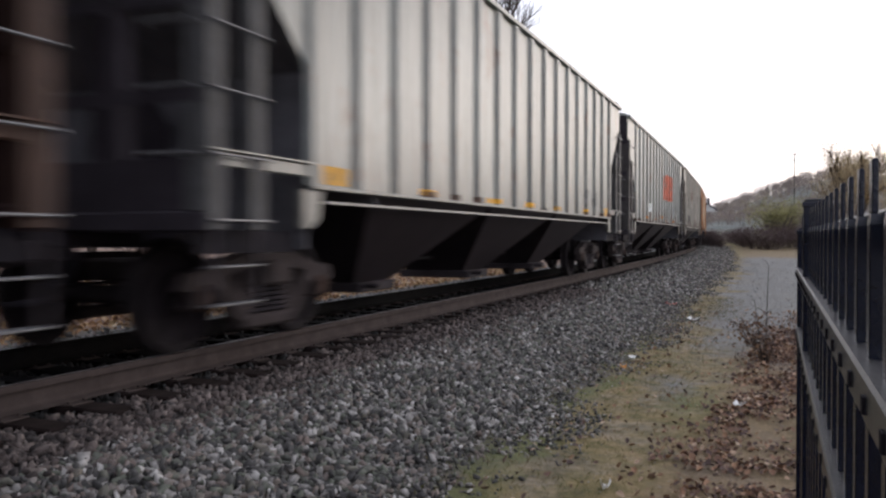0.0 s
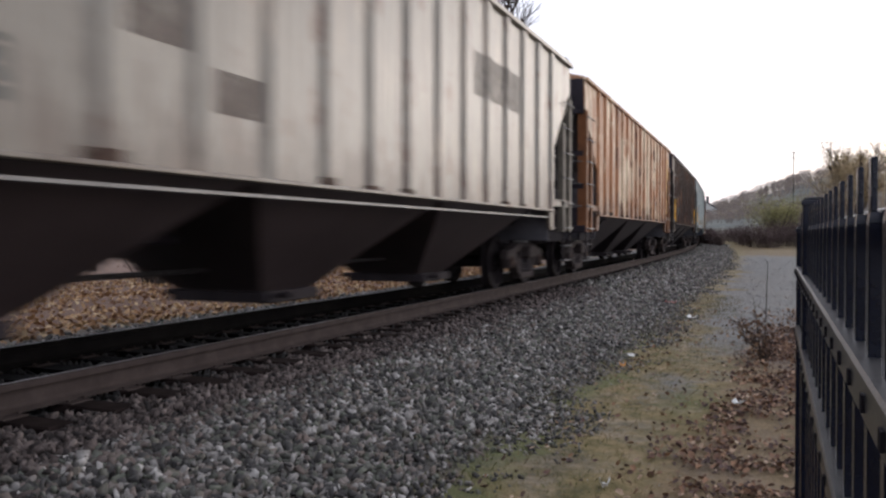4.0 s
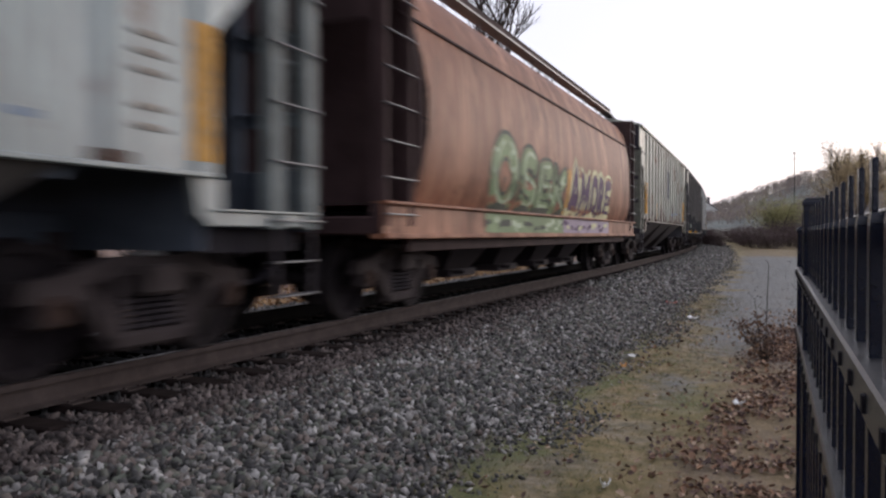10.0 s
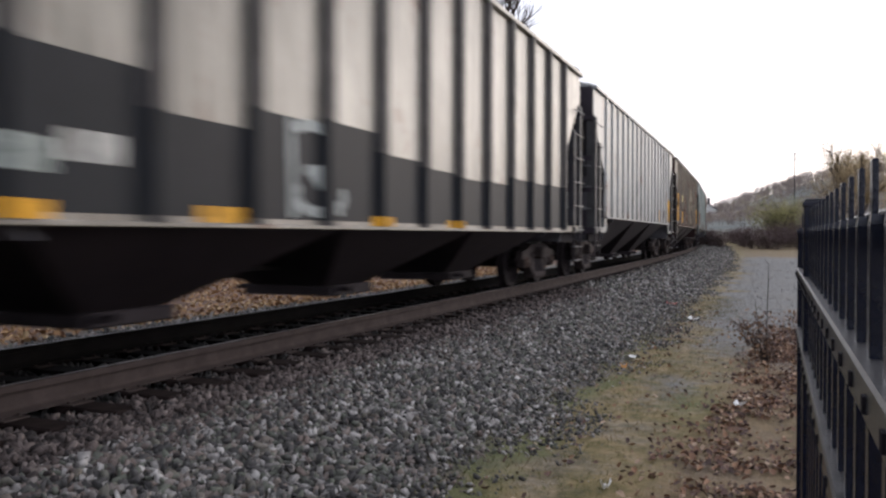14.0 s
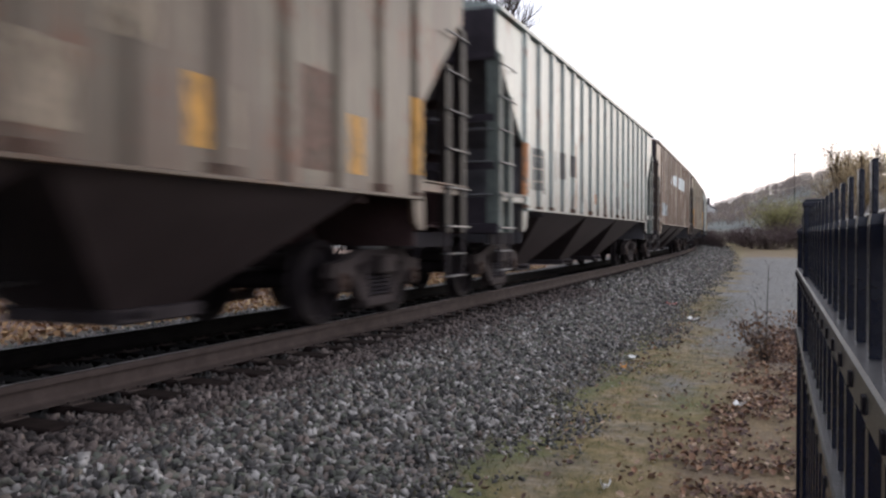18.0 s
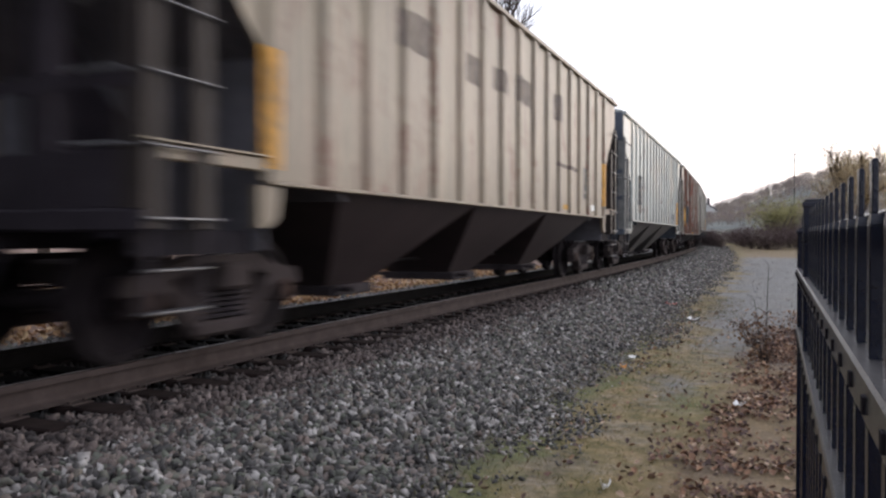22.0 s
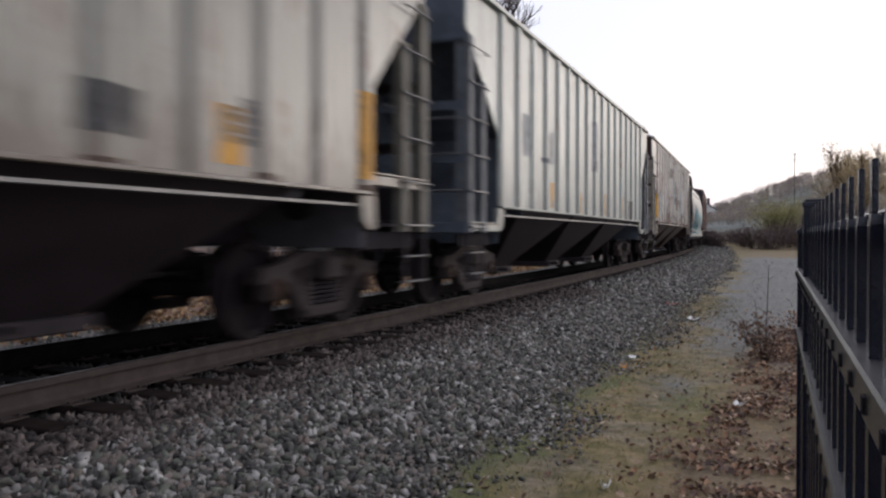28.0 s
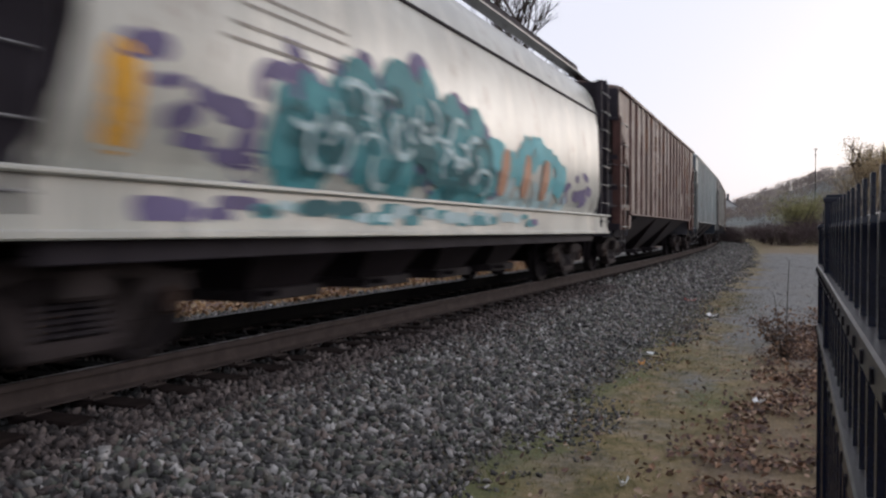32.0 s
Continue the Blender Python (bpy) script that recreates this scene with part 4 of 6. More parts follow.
DECALS = {
    2: "-6.84 -6.26 1.42 1.59 Y; -4.57 -4.03 1.42 1.49 Y; -2.22 -1.51 1.42 1.49 Y; -0.31 0.27 1.42 1.50 Y; 1.55 2.13 1.42 1.50 Y; 4.05 4.50 1.42 1.52 Y; 6.32 6.82 1.42 1.61 Y; 4.12 4.56 1.59 1.94 G; 4.94 5.32 1.61 1.94 G",
    3: "-4.50 -4.07 1.51 1.59 O; -2.12 -1.69 1.49 1.57 O; -0.32 0.11 1.59 1.68 O; 1.45 1.85 1.49 1.57 O; -5.30 -4.85 1.53 2.00 B; -5.30 -4.85 2.00 2.45 D2; -3.76 -3.16 1.75 2.03 W; 4.57 5.24 1.77 2.07 G; 0.39 1.07 2.31 3.21 R1; 1.35 2.76 2.32 3.32 R2; 2.93 3.67 2.34 3.34 R3; 4.10 4.59 1.72 2.08 T; 4.89 5.39 1.77 2.13 W3; 4.05 4.56 1.48 1.59 O2",
    4: "-6.16 -5.88 1.66 1.86 N; -5.52 -5.09 1.67 2.00 N; -4.70 -4.27 1.66 2.01 N; -6.20 -5.87 2.75 2.91 L; -5.44 -5.14 2.30 2.92 L; -3.39 -2.67 2.23 2.76 D; -2.55 -1.86 1.84 2.16 D; 3.03 5.11 2.85 3.44 L; -7.16 -6.95 2.17 2.66 D",
    5: "0.23 0.48 1.66 2.08 Y2; 2.87 3.12 1.55 1.95 Y2; 3.81 4.24 1.78 2.07 N; 3.25 3.52 2.65 2.84 D; 4.04 4.29 2.69 2.81 D; 4.71 5.08 2.73 2.84 D; 6.86 7.93 1.73 3.87 Y2; -0.31 -0.08 1.75 1.83 G; -1.31 -0.74 1.71 2.00 B",
    6: "-6.95 -6.72 1.50 2.45 Y; -4.05 -3.69 1.55 1.98 Y; 3.73 4.21 1.50 1.98 Y; 6.99 7.42 1.56 2.43 Y; -6.6 -6.1 1.55 2.9 B2; -5.75 -5.25 1.6 2.5 B2; -5.40 -4.79 2.16 2.66 B2; -4.75 -4.35 2.4 3.4 B2; -1.50 -1.18 1.51 2.05 T; 4.67 5.95 1.52 1.84 L; -5.27 -5.04 1.80 2.11 D",
    7: "-3.58 -3.31 1.56 2.00 Y; -7.00 -6.62 1.73 2.63 Y; -3.69 -3.38 1.59 2.02 Y; -4.00 -3.69 1.60 1.89 BR; -3.26 -2.20 1.60 1.80 G; -5.76 -4.00 2.28 2.36 S; -5.52 -4.76 1.75 1.83 S; -5.52 -4.76 1.60 1.68 S; 1.55 2.16 1.42 2.14 T; 0.74 1.01 1.57 1.99 Y3; -5.52 -3.69 2.13 2.83 T; -3.12 -2.63 1.91 3.99 Y3; -2.00 -1.77 1.58 2.02 Y3; 1.33 1.99 1.72 2.10 D; 6.82 7.11 1.47 2.44 Y2; 6.24 6.59 2.23 2.26 N; 6.24 6.59 2.11 2.14 N; 6.24 6.59 1.99 2.02 N; 6.24 6.59 1.76 1.79 N; 6.24 6.59 1.63 1.66 N; 5.26 5.53 1.60 1.65 BL; -1.1 -0.7 1.75 1.95 G; -0.2 0.1 1.62 1.85 G; 0.5 0.75 1.6 1.85 GB; 2.3 2.7 1.6 1.95 G; 3.2 3.5 1.62 1.8 G; 4.1 4.4 1.6 1.9 G; -2.2 -1.8 2.2 2.35 D2",
    9: "3.75 4.05 1.63 2.11 Y2; 6.83 7.07 1.57 2.45 Y2; 3.19 3.61 1.92 2.05 BL; 3.16 3.68 1.79 1.87 BL; 1.46 1.87 1.73 1.81 BL; 2.24 2.56 1.76 1.84 BL; 4.74 5.20 1.61 2.01 WB; -0.36 0.31 2.31 2.68 T; -7.05 -6.78 1.62 2.60 Y2; -6.75 -6.43 1.67 2.45 S; -6.11 -5.70 1.68 2.45 S; -4.07 -3.77 1.54 2.07 Y2; -0.30 0.15 2.42 3.42 S",
    10: "-6.81 -6.18 1.05 1.14 Y; -5.82 -5.25 1.05 1.16 Y; -3.98 -3.37 1.05 1.17 Y; -1.29 -0.77 1.05 1.15 Y; 0.73 1.18 1.05 1.14 Y; -5.67 -5.22 1.31 1.51 W2; -5.17 -4.69 1.39 1.58 W3",
    11: "3.90 4.26 1.44 1.87 Y2; 4.33 4.67 1.61 1.91 GB; 5.03 5.44 1.58 1.89 GB; 6.97 7.29 1.45 2.33 Y",
    12: "-6.97 -6.61 1.61 2.27 Y2; -4.82 -4.21 1.56 2.06 Y2; -2.46 -2.04 1.54 2.06 Y2; -1.33 -0.84 1.55 1.96 L2; -6.17 -5.72 1.54 1.64 W3; -3.2 -2.7 2.3 3.3 CR2; -2.35 -1.8 2.6 3.4 CR; -1.45 -0.95 2.2 3.2 CR2; -0.5 0.0 2.5 3.3 CR2; 0.5 1.0 2.2 2.9 L2; -2.35 -1.8 1.9 2.3 D2; 1.4 1.9 2.5 3.4 CR2; -1.45 -0.95 1.7 2.1 D2; 2.3 2.8 2.2 3.1 L2; -4.12 -2.04 2.14 2.22 D2; -0.70 -0.09 3.23 3.46 D; -6.93 -6.53 1.57 2.82 Y2; -4.63 -4.12 2.54 2.83 Y3; 3.08 3.32 1.58 2.10 Y2; 5.35 5.70 1.55 2.12 Y2; 6.94 7.18 1.64 2.50 Y2; 4.48 5.11 1.54 2.44 BR; 1.59 2.12 1.56 2.07 L2; 3.41 3.72 1.62 2.08 L2",
    13: "-7.03 -6.58 1.59 2.45 O2; -5.19 -4.82 1.95 2.53 S2; -4.52 -4.08 2.02 2.52 S2; -3.65 -3.21 2.12 2.54 S2; -6.45 -5.66 1.72 2.43 N; -4.29 -4.01 1.57 2.00 O2; -1.17 -0.81 1.66 1.89 O2; 1.53 2.02 1.63 1.96 G; -3.29 -3.05 1.51 2.85 B3; -6.05 -5.58 1.68 1.78 S2",
    14: "-3.25 -2.55 3.08 3.36 W; -2.31 -1.57 3.08 3.48 W; -1.42 -0.73 3.06 3.54 W; 0.45 1.03 3.06 3.56 W; 1.30 1.97 3.05 3.59 W; 2.25 2.75 3.06 3.63 W; 3.06 3.56 3.06 3.61 W; 3.84 4.40 3.05 3.61 W; -6.54 -4.82 1.71 2.18 LB; 3.60 4.05 2.05 2.20 L; 5.29 5.69 1.42 1.54 G; -1.63 -1.23 1.65 2.04 B3; 4.10 4.60 1.62 1.80 L2; 5.0 5.5 1.60 1.78 L2",
    15: "2.48 4.25 2.25 2.33 D2; 2.97 3.51 1.46 1.56 Y; 4.76 5.23 1.73 2.40 N; 6.73 7.07 1.64 2.64 Y2; 5.52 5.90 1.51 1.63 W; -4.49 -4.15 3.01 3.41 D; -4.07 -3.57 3.02 3.47 D; -2.42 -1.75 2.99 3.37 D; -1.25 -0.57 3.07 3.40 D; -0.12 0.69 3.07 3.48 D; 2.20 2.85 3.09 3.57 D; -6.95 -6.70 1.49 2.46 Y2",
    16: "-4.05 -3.74 1.44 1.89 Y2; -1.41 -1.25 1.44 1.89 Y2; 1.20 1.41 1.48 1.95 Y2; -5.78 -4.85 1.83 1.97 S; -5.32 -4.81 1.80 1.88 N; -5.32 -4.81 1.72 1.80 N; -5.30 -4.81 1.63 1.71 N; -0.31 0.05 2.77 3.26 W; -5.54 -4.56 1.88 2.76 N; 4.69 5.28 1.44 1.86 T; 5.46 5.94 1.80 1.83 N; 5.46 5.94 1.73 1.76 N; 5.46 5.94 1.66 1.68 N; 5.46 5.94 1.59 1.61 N; 6.17 6.54 1.68 1.71 N; 6.17 6.54 1.59 1.62 N; 6.74 6.96 1.42 2.37 Y2",
    17: "-3.95 -3.31 1.05 1.14 Y; -0.43 0.30 1.05 1.14 Y; -6.74 -6.54 1.41 2.35 Y2; -5.64 -5.00 1.57 2.41 SL; -4.76 -4.08 1.58 2.43 SL; -0.33 0.52 2.63 3.01 MR2; -6.52 -6.14 1.53 2.00 MR2",
    18: "3.22 3.73 1.58 1.89 N2; 4.51 4.82 1.49 1.93 Y2; 4.82 5.20 1.74 2.01 GB; 6.84 7.15 1.51 2.37 Y2; 4.62 5.10 1.65 1.93 N",
    19: "-3.91 -3.69 1.46 1.92 Y2; -1.49 -1.28 1.42 1.85 Y2; 1.25 1.44 1.42 1.95 Y2; 3.75 3.93 1.43 1.99 Y2; -0.26 0.39 2.39 3.50 T; 4.77 5.37 1.42 1.92 GB; -5.73 -5.23 2.25 2.93 T; -4.24 -3.71 2.27 2.83 T; -4.56 -3.85 2.24 2.32 S",
    20: "-7.16 -6.87 1.58 2.43 Y; -6.50 -6.09 1.68 2.44 SL2; -6.01 -5.68 1.73 2.42 SL2; -5.76 -5.2 1.80 3.32 B3; -4.9 -4.4 2.5 4.1 B3; -4.0 -3.55 2.9 4.1 L2; -3.15 -2.7 2.4 4.0 MR2; -0.31 0.23 2.28 3.25 T; -6.09 -5.42 1.84 2.16 SL2; -0.05 0.37 1.59 2.02 L; 2.48 2.92 1.74 2.74 LB; 4.52 4.90 1.76 2.63 LB; -6.25 -5.32 1.66 2.58 LB; -2.2 -1.5 3.3 3.7 GB",
    21: "-6.43 -6.14 1.55 1.99 Y",
}

for i, rows in DECALS.items():
    for row in rows.split("; "):
        *v, key = row.split(" ")
        if TRAIN[i][0] in RIBS:
            patch(TRAIN[i][0], *(float(q) for q in v), key)
        if key in ("GB", "WB", "N") and float(v[1]) - float(v[0]) > 0.3 and TRAIN[i][0] in RIBS:
            y0, y1, z0, z1 = (float(q) for q in v)
            for k in range(3):
                z = z0 + (z1 - z0) * (0.2 + 0.3 * k)
                patch(TRAIN[i][0], y0 + 0.05, y1 - 0.05, z, z + 0.025, "L" if key != "WB" else "N", 0.006)

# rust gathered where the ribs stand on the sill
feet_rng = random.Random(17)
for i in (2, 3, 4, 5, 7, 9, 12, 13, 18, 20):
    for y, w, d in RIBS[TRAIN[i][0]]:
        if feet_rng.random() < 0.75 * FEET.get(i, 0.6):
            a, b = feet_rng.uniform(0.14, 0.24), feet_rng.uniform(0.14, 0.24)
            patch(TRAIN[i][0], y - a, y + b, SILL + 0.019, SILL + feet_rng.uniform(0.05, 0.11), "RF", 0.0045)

# the deep-sided car with black lower panels, stepped along its length
lo = TRAIN[10][0]
ys = [r[0] for r in RIBS[lo]]
for k in range(12):
    patch(lo, ys[k] - 0.1 if k == 0 else ys[k] - 0.085, ys[k + 1] - 0.085 if k < 11 else ys[k + 1] + 0.1, 1.09, (2.05, 2.03, 1.78, 1.95, 2.0, 1.8, 1.74, 1.7, 1.72, 1.84, 1.84, 1.86)[k], "K", 0.0015)


# the deep-sided car whose cream sheets stand between rust-brown ones
rl = TRAIN[17][0]
ys = [r[0] for r in RIBS[rl]]
for k, key in enumerate(("RB", "RB", "CR2", "RB", "RB", "CR2")):
    if key == "RB":
        patch(rl, ys[k] - (0.1 if k == 0 else 0.085), ys[k + 1] - 0.085, 1.06, 4.18, key, 0.0015)
    else:
        patch(rl, ys[k] + 0.115, ys[k + 1] - 0.115, 1.2, 4.18, key, 0.0015)
for k in (6, 8, 10):
    patch(rl, ys[k] - 0.085, ys[k] + 0.10, 1.06, 4.18, "RB", 0.0015)


def curved(car_side, m, pts, width, off, flat=None):
    """A painted stroke on a bulging side; points are (y, z)."""
    P = [Vector(p) for p in pts]
    n = len(P)
    L, R = [], []
    for k in range(n):
        d = (P[min(k + 1, n - 1)] - P[max(k - 1, 0)]).normalized()
        q = Vector((-d.y, d.x)) * width / 2
        L.append(P[k] + q)
        R.append(P[k] - q)
    def up(p):
        return ((round_x(max(1.31, p.y)) if flat is None else flat) + off, p.x, p.y)
    vs = [up(p) for p in L] + [up(p) for p in R]
    fs = [(k, k + 1, n + k + 1, n + k) for k in range(n - 1)]
    # rounded ends, joined to the stroke
    for c, a, b, ia, ib in ((P[0], R[0], L[0], n, 0), (P[-1], L[-1], R[-1], n - 1, 2 * n - 1)):
        va = a - c
        turn = -1 if c == P[0] else -1
        arc = []
        for k in range(1, 6):
            w = turn * math.pi * k / 6
            arc.append(len(vs))
            vs.append(up(c + Vector((va.x * math.cos(w) - va.y * math.sin(w), va.x * math.sin(w) + va.y * math.cos(w)))))
        fs.append((ia, *arc, ib))
    m.add(vs, fs)


def bow(cy, cz, ry, rz, a0, a1, n=14):
    return [(cy + ry * math.cos(radians(a0 + (a1 - a0) * k / n)), cz + rz * math.sin(radians(a0 + (a1 - a0) * k / n))) for k in range(n + 1)]


def line(*p, n=6):
    out = []
    for (ya, za), (yb, zb) in zip(p, p[1:]):
        out += [(ya + (yb - ya) * k / n, za + (zb - za) * k / n) for k in range(n)]
    return out + [p[-1]]


def spray(name, c, rough=0.6):
    return plain(name, c, rough, 0, 0.3, 1.6, 0.15, tuple(v * 0.6 for v in c))


def graffiti(car, letters, fill, edge, shade, width, label, glow=0.14):
    """Letters in three layers of spray paint: halo, body, inner light."""
    for n, strokes in enumerate(letters):
        for nm, mat, grow_, off in (("graffiti_halo", edge, glow, 0.003), ("graffiti_letter", fill, 0.0, 0.007), ("graffiti_shine", shade, -width * 0.78, 0.011)):
            for k, pts in enumerate(strokes):
                o = off + 0.0005 * k + 0.0002 * (n % 4)
                if nm == "graffiti_shine":
                    pts = [(y + 0.05, z + 0.07) for y, z in pts[1:-1]]
                m = Mesh()
                curved(car, m, pts, width + grow_, o)
                part(nm, m, mat, car, label if nm == "graffiti_letter" else "")


rusty = TRAIN[8][0]
GREEN, GEDGE, GLIGHT = spray("spray_green", (0.19, 0.26, 0.13)), spray("spray_dark_green", (0.045, 0.055, 0.040)), spray("spray_pale_green", (0.42, 0.50, 0.34))
PURPLE, PEDGE, PLIGHT = spray("spray_purple", (0.085, 0.042, 0.105)), spray("spray_pale_edge", (0.60, 0.58, 0.34)), spray("spray_mauve", (0.36, 0.29, 0.37))
g = [[bow(-4.1, 1.82, 0.50, 0.46, 90, 450, 22)],
     [bow(-2.85, 1.98, 0.34, 0.22, 30, 260, 12) + bow(-2.85, 1.55, 0.36, 0.20, 90, -150, 12)],
     [line((-1.55, 2.08), (-2.1, 2.04), (-2.15, 1.38), (-1.5, 1.36)), line((-2.1, 1.72), (-1.65, 1.72))],
     [line((-1.15, 2.05), (-1.1, 1.36)), line((-0.45, 2.02), (-1.05, 1.68), (-0.4, 1.36))]]
graffiti(rusty, g, GREEN, GEDGE, GLIGHT, 0.32, "sprayed green letters")
g = [[line((0.15, 1.36), (0.5, 2.12), (0.85, 1.36)), line((0.3, 1.6), (0.72, 1.6))],
     [line((1.1, 1.36), (1.15, 1.92), (1.45, 1.55), (1.75, 1.92), (1.8, 1.36))],
     [bow(2.4, 1.64, 0.27, 0.26, 90, 450, 16)],
     [line((2.95, 1.36), (2.95, 1.9)), bow(3.05, 1.76, 0.26, 0.14, 95, -95, 10), line((3.1, 1.62), (3.4, 1.36))],
     [line((4.15, 1.88), (3.7, 1.88), (3.7, 1.38), (4.2, 1.38)), line((3.7, 1.63), (4.05, 1.63))]]
g = [[[(y, 1.36 + (z - 1.36) * (1.2 if n == 0 else 1.45)) for y, z in pts] for pts in letter] for n, letter in enumerate(g)]
graffiti(rusty, g, PURPLE, PEDGE, PURPLE, 0.24, "sprayed purple letters with pale edges", 0.26)
m = Mesh()
curved(rusty, m, line((-0.05, 1.36), (-0.05, 2.1)), 0.3, 0.004)
part("paint_splash", m, ink("Y2"), rusty, "yellowish sprayed streak")
part("sill_paint", Mesh().box(1.555, 1.563, -4.9, -0.35, 0.985, 1.262), GREEN, rusty, "green spray paint running over the sill")
part("sill_paint", Mesh().box(1.555, 1.563, -0.33, 4.25, 0.985, 1.262), PLIGHT, rusty, "mauve spray paint running over the sill")
rng = random.Random(21)
for k in range(30):
    y = -4.7 + 0.295 * k + rng.uniform(-0.08, 0.08)
    mt = rng.choice((GEDGE, GLIGHT, GLIGHT, GEDGE)) if y < -0.5 else rng.choice((PURPLE, PEDGE, PURPLE))
    z = rng.uniform(1.03, 1.16)
    m = Mesh()
    curved(rusty, m, bow(y, z, rng.uniform(0.08, 0.22), rng.uniform(0.02, 0.05), rng.uniform(0, 90), rng.uniform(120, 240), 8), rng.uniform(0.05, 0.10), 0.0042 + 0.0002 * k, 1.563)
    part("sill_paint", m, mt, rusty)
# shading inside the green letters
for k in range(16):
    cy = -4.6 + 0.27 * k
    m = Mesh()
    curved(rusty, m, bow(cy, rng.uniform(1.5, 2.1), rng.uniform(0.08, 0.2), rng.uniform(0.1, 0.2), rng.uniform(0, 180), rng.uniform(200, 320), 10), rng.uniform(0.04, 0.09), 0.014 + 0.0003 * k)
    part("graffiti_shine", m, GEDGE if k % 3 else GLIGHT, rusty)

white = TRAIN[21][0]
TEAL, TEDGE, TLIGHT = spray("spray_teal", (0.07, 0.27, 0.30)), spray("spray_violet", (0.145, 0.12, 0.235)), spray("spray_ice", (0.45, 0.60, 0.62))
AQUA, ORNG = spray("spray_aqua", (0.13, 0.45, 0.50)), spray("spray_orange", (0.50, 0.27, 0.17))
DEEP = spray("spray_deep_teal", (0.022, 0.12, 0.14))
rng = random.Random(4)


def tangle(n, y0, y1, z0, z1, name, mat, off, width, label=""):
    """A heap of short bent strokes of spray paint, lower towards both ends."""
    for k in range(n):
        f = (k + rng.uniform(-0.4, 0.4)) / max(1, n - 1)
        y = y0 + (y1 - y0) * min(1, max(0, f))
        hi = z0 + (z1 - z0) * (0.55 + 0.45 * math.sin(math.pi * min(1, max(0, f * 0.85 + 0.12))))
        z = rng.uniform(z0 + 0.08, hi - 0.08)
        a0 = rng.uniform(0, 360)
        m = Mesh()
        curved(white, m, bow(y, z, rng.uniform(0.10, 0.30), rng.uniform(0.10, 0.24), a0, a0 + rng.uniform(100, 240), 10), rng.uniform(*width), off + 0.0003 * k)
        part(name, m, mat, white, label)


tangle(30, -4.9, 0.3, 1.40, 2.62, "graffiti_halo", TEDGE, 0.003, (0.14, 0.26))
tangle(54, -4.5, 0.1, 1.36, 2.48, "graffiti_letter", TEAL, 0.014, (0.24, 0.36), "sprayed teal letters with violet shadow")
tangle(30, -4.4, 0.0, 1.40, 2.30, "graffiti_shade", DEEP, 0.032, (0.07, 0.16))
tangle(24, -4.3, 0.0, 1.45, 2.35, "graffiti_shine", TLIGHT, 0.043, (0.04, 0.09))
tangle(20, 0.2, 3.6, 1.72, 2.30, "graffiti_letter", AQUA, 0.014, (0.18, 0.28), "sprayed aqua letters")
tangle(14, 0.3, 3.8, 1.36, 1.62, "graffiti_shade", TLIGHT, 0.012, (0.10, 0.18))
for cy in (0.7, 1.7, 2.7):
    m = Mesh()
    curved(white, m, line((cy, 1.62), (cy + 0.05, 1.92)), 0.36, 0.024)
    part("graffiti_block", m, ORNG, white, "sprayed orange block")
for k in range(26):
    y, z = rng.uniform(-6.2, -4.4) if k < 13 else rng.uniform(3.9, 5.6), rng.uniform(1.4, 2.1)
    m = Mesh()
    curved(white, m, line((y, z), (y + rng.uniform(0.1, 0.35), z + rng.uniform(-0.08, 0.08)), n=3), rng.uniform(0.08, 0.2), 0.004 + 0.0003 * k)
    part("paint_splash", m, TEDGE, white)
for k, z in enumerate((2.34, 2.46, 2.62, 2.72)):
    m = Mesh()
    curved(white, m, line((-5.3 + 0.1 * k, z), (-3.6, z)), 0.035, 0.004)
    part("lettering_bar", m, ink("L"), white)
m = Mesh()
curved(white, m, line((-6.25, 1.56), (-6.25, 1.98)), 0.3, 0.004)
part("yellow_mark", m, ink("Y"), white)
for k in range(44):
    y = -6.0 + 0.19 * k + rng.uniform(-0.1, 0.1)
    mt = TEDGE if y < -4.9 else rng.choice((TEAL, DEEP, TEAL, TLIGHT)) if y < -1.2 else rng.choice((TLIGHT, TLIGHT, TEAL, TEDGE))
    m = Mesh()
    curved(white, m, bow(y, rng.uniform(1.06, 1.17), rng.uniform(0.10, 0.26), rng.uniform(0.01, 0.03), rng.uniform(0, 60), rng.uniform(120, 190), 8), rng.uniform(0.07, 0.14), 0.003 + 0.0003 * k, 1.563)
    part("sill_paint", m, mt, white, "spray paint running over the sill")


PALE = spray("spray_pale_grey", (0.34, 0.37, 0.36))
for k, pts in enumerate((line((-2.75, 1.15), (-2.78, 1.9)), bow(-2.45, 1.72, 0.36, 0.2, 130, -100, 12), line((-2.45, 1.5), (-1.95, 1.18)), bow(-2.3, 1.3, 0.42, 0.14, 160, 380, 12))):
    m = Mesh()
    curved(lo, m, pts, 0.10, 0.008 + 0.001 * k, 1.525)
    part("graffiti_letter", m, PALE, lo, "pale sprayed loops")


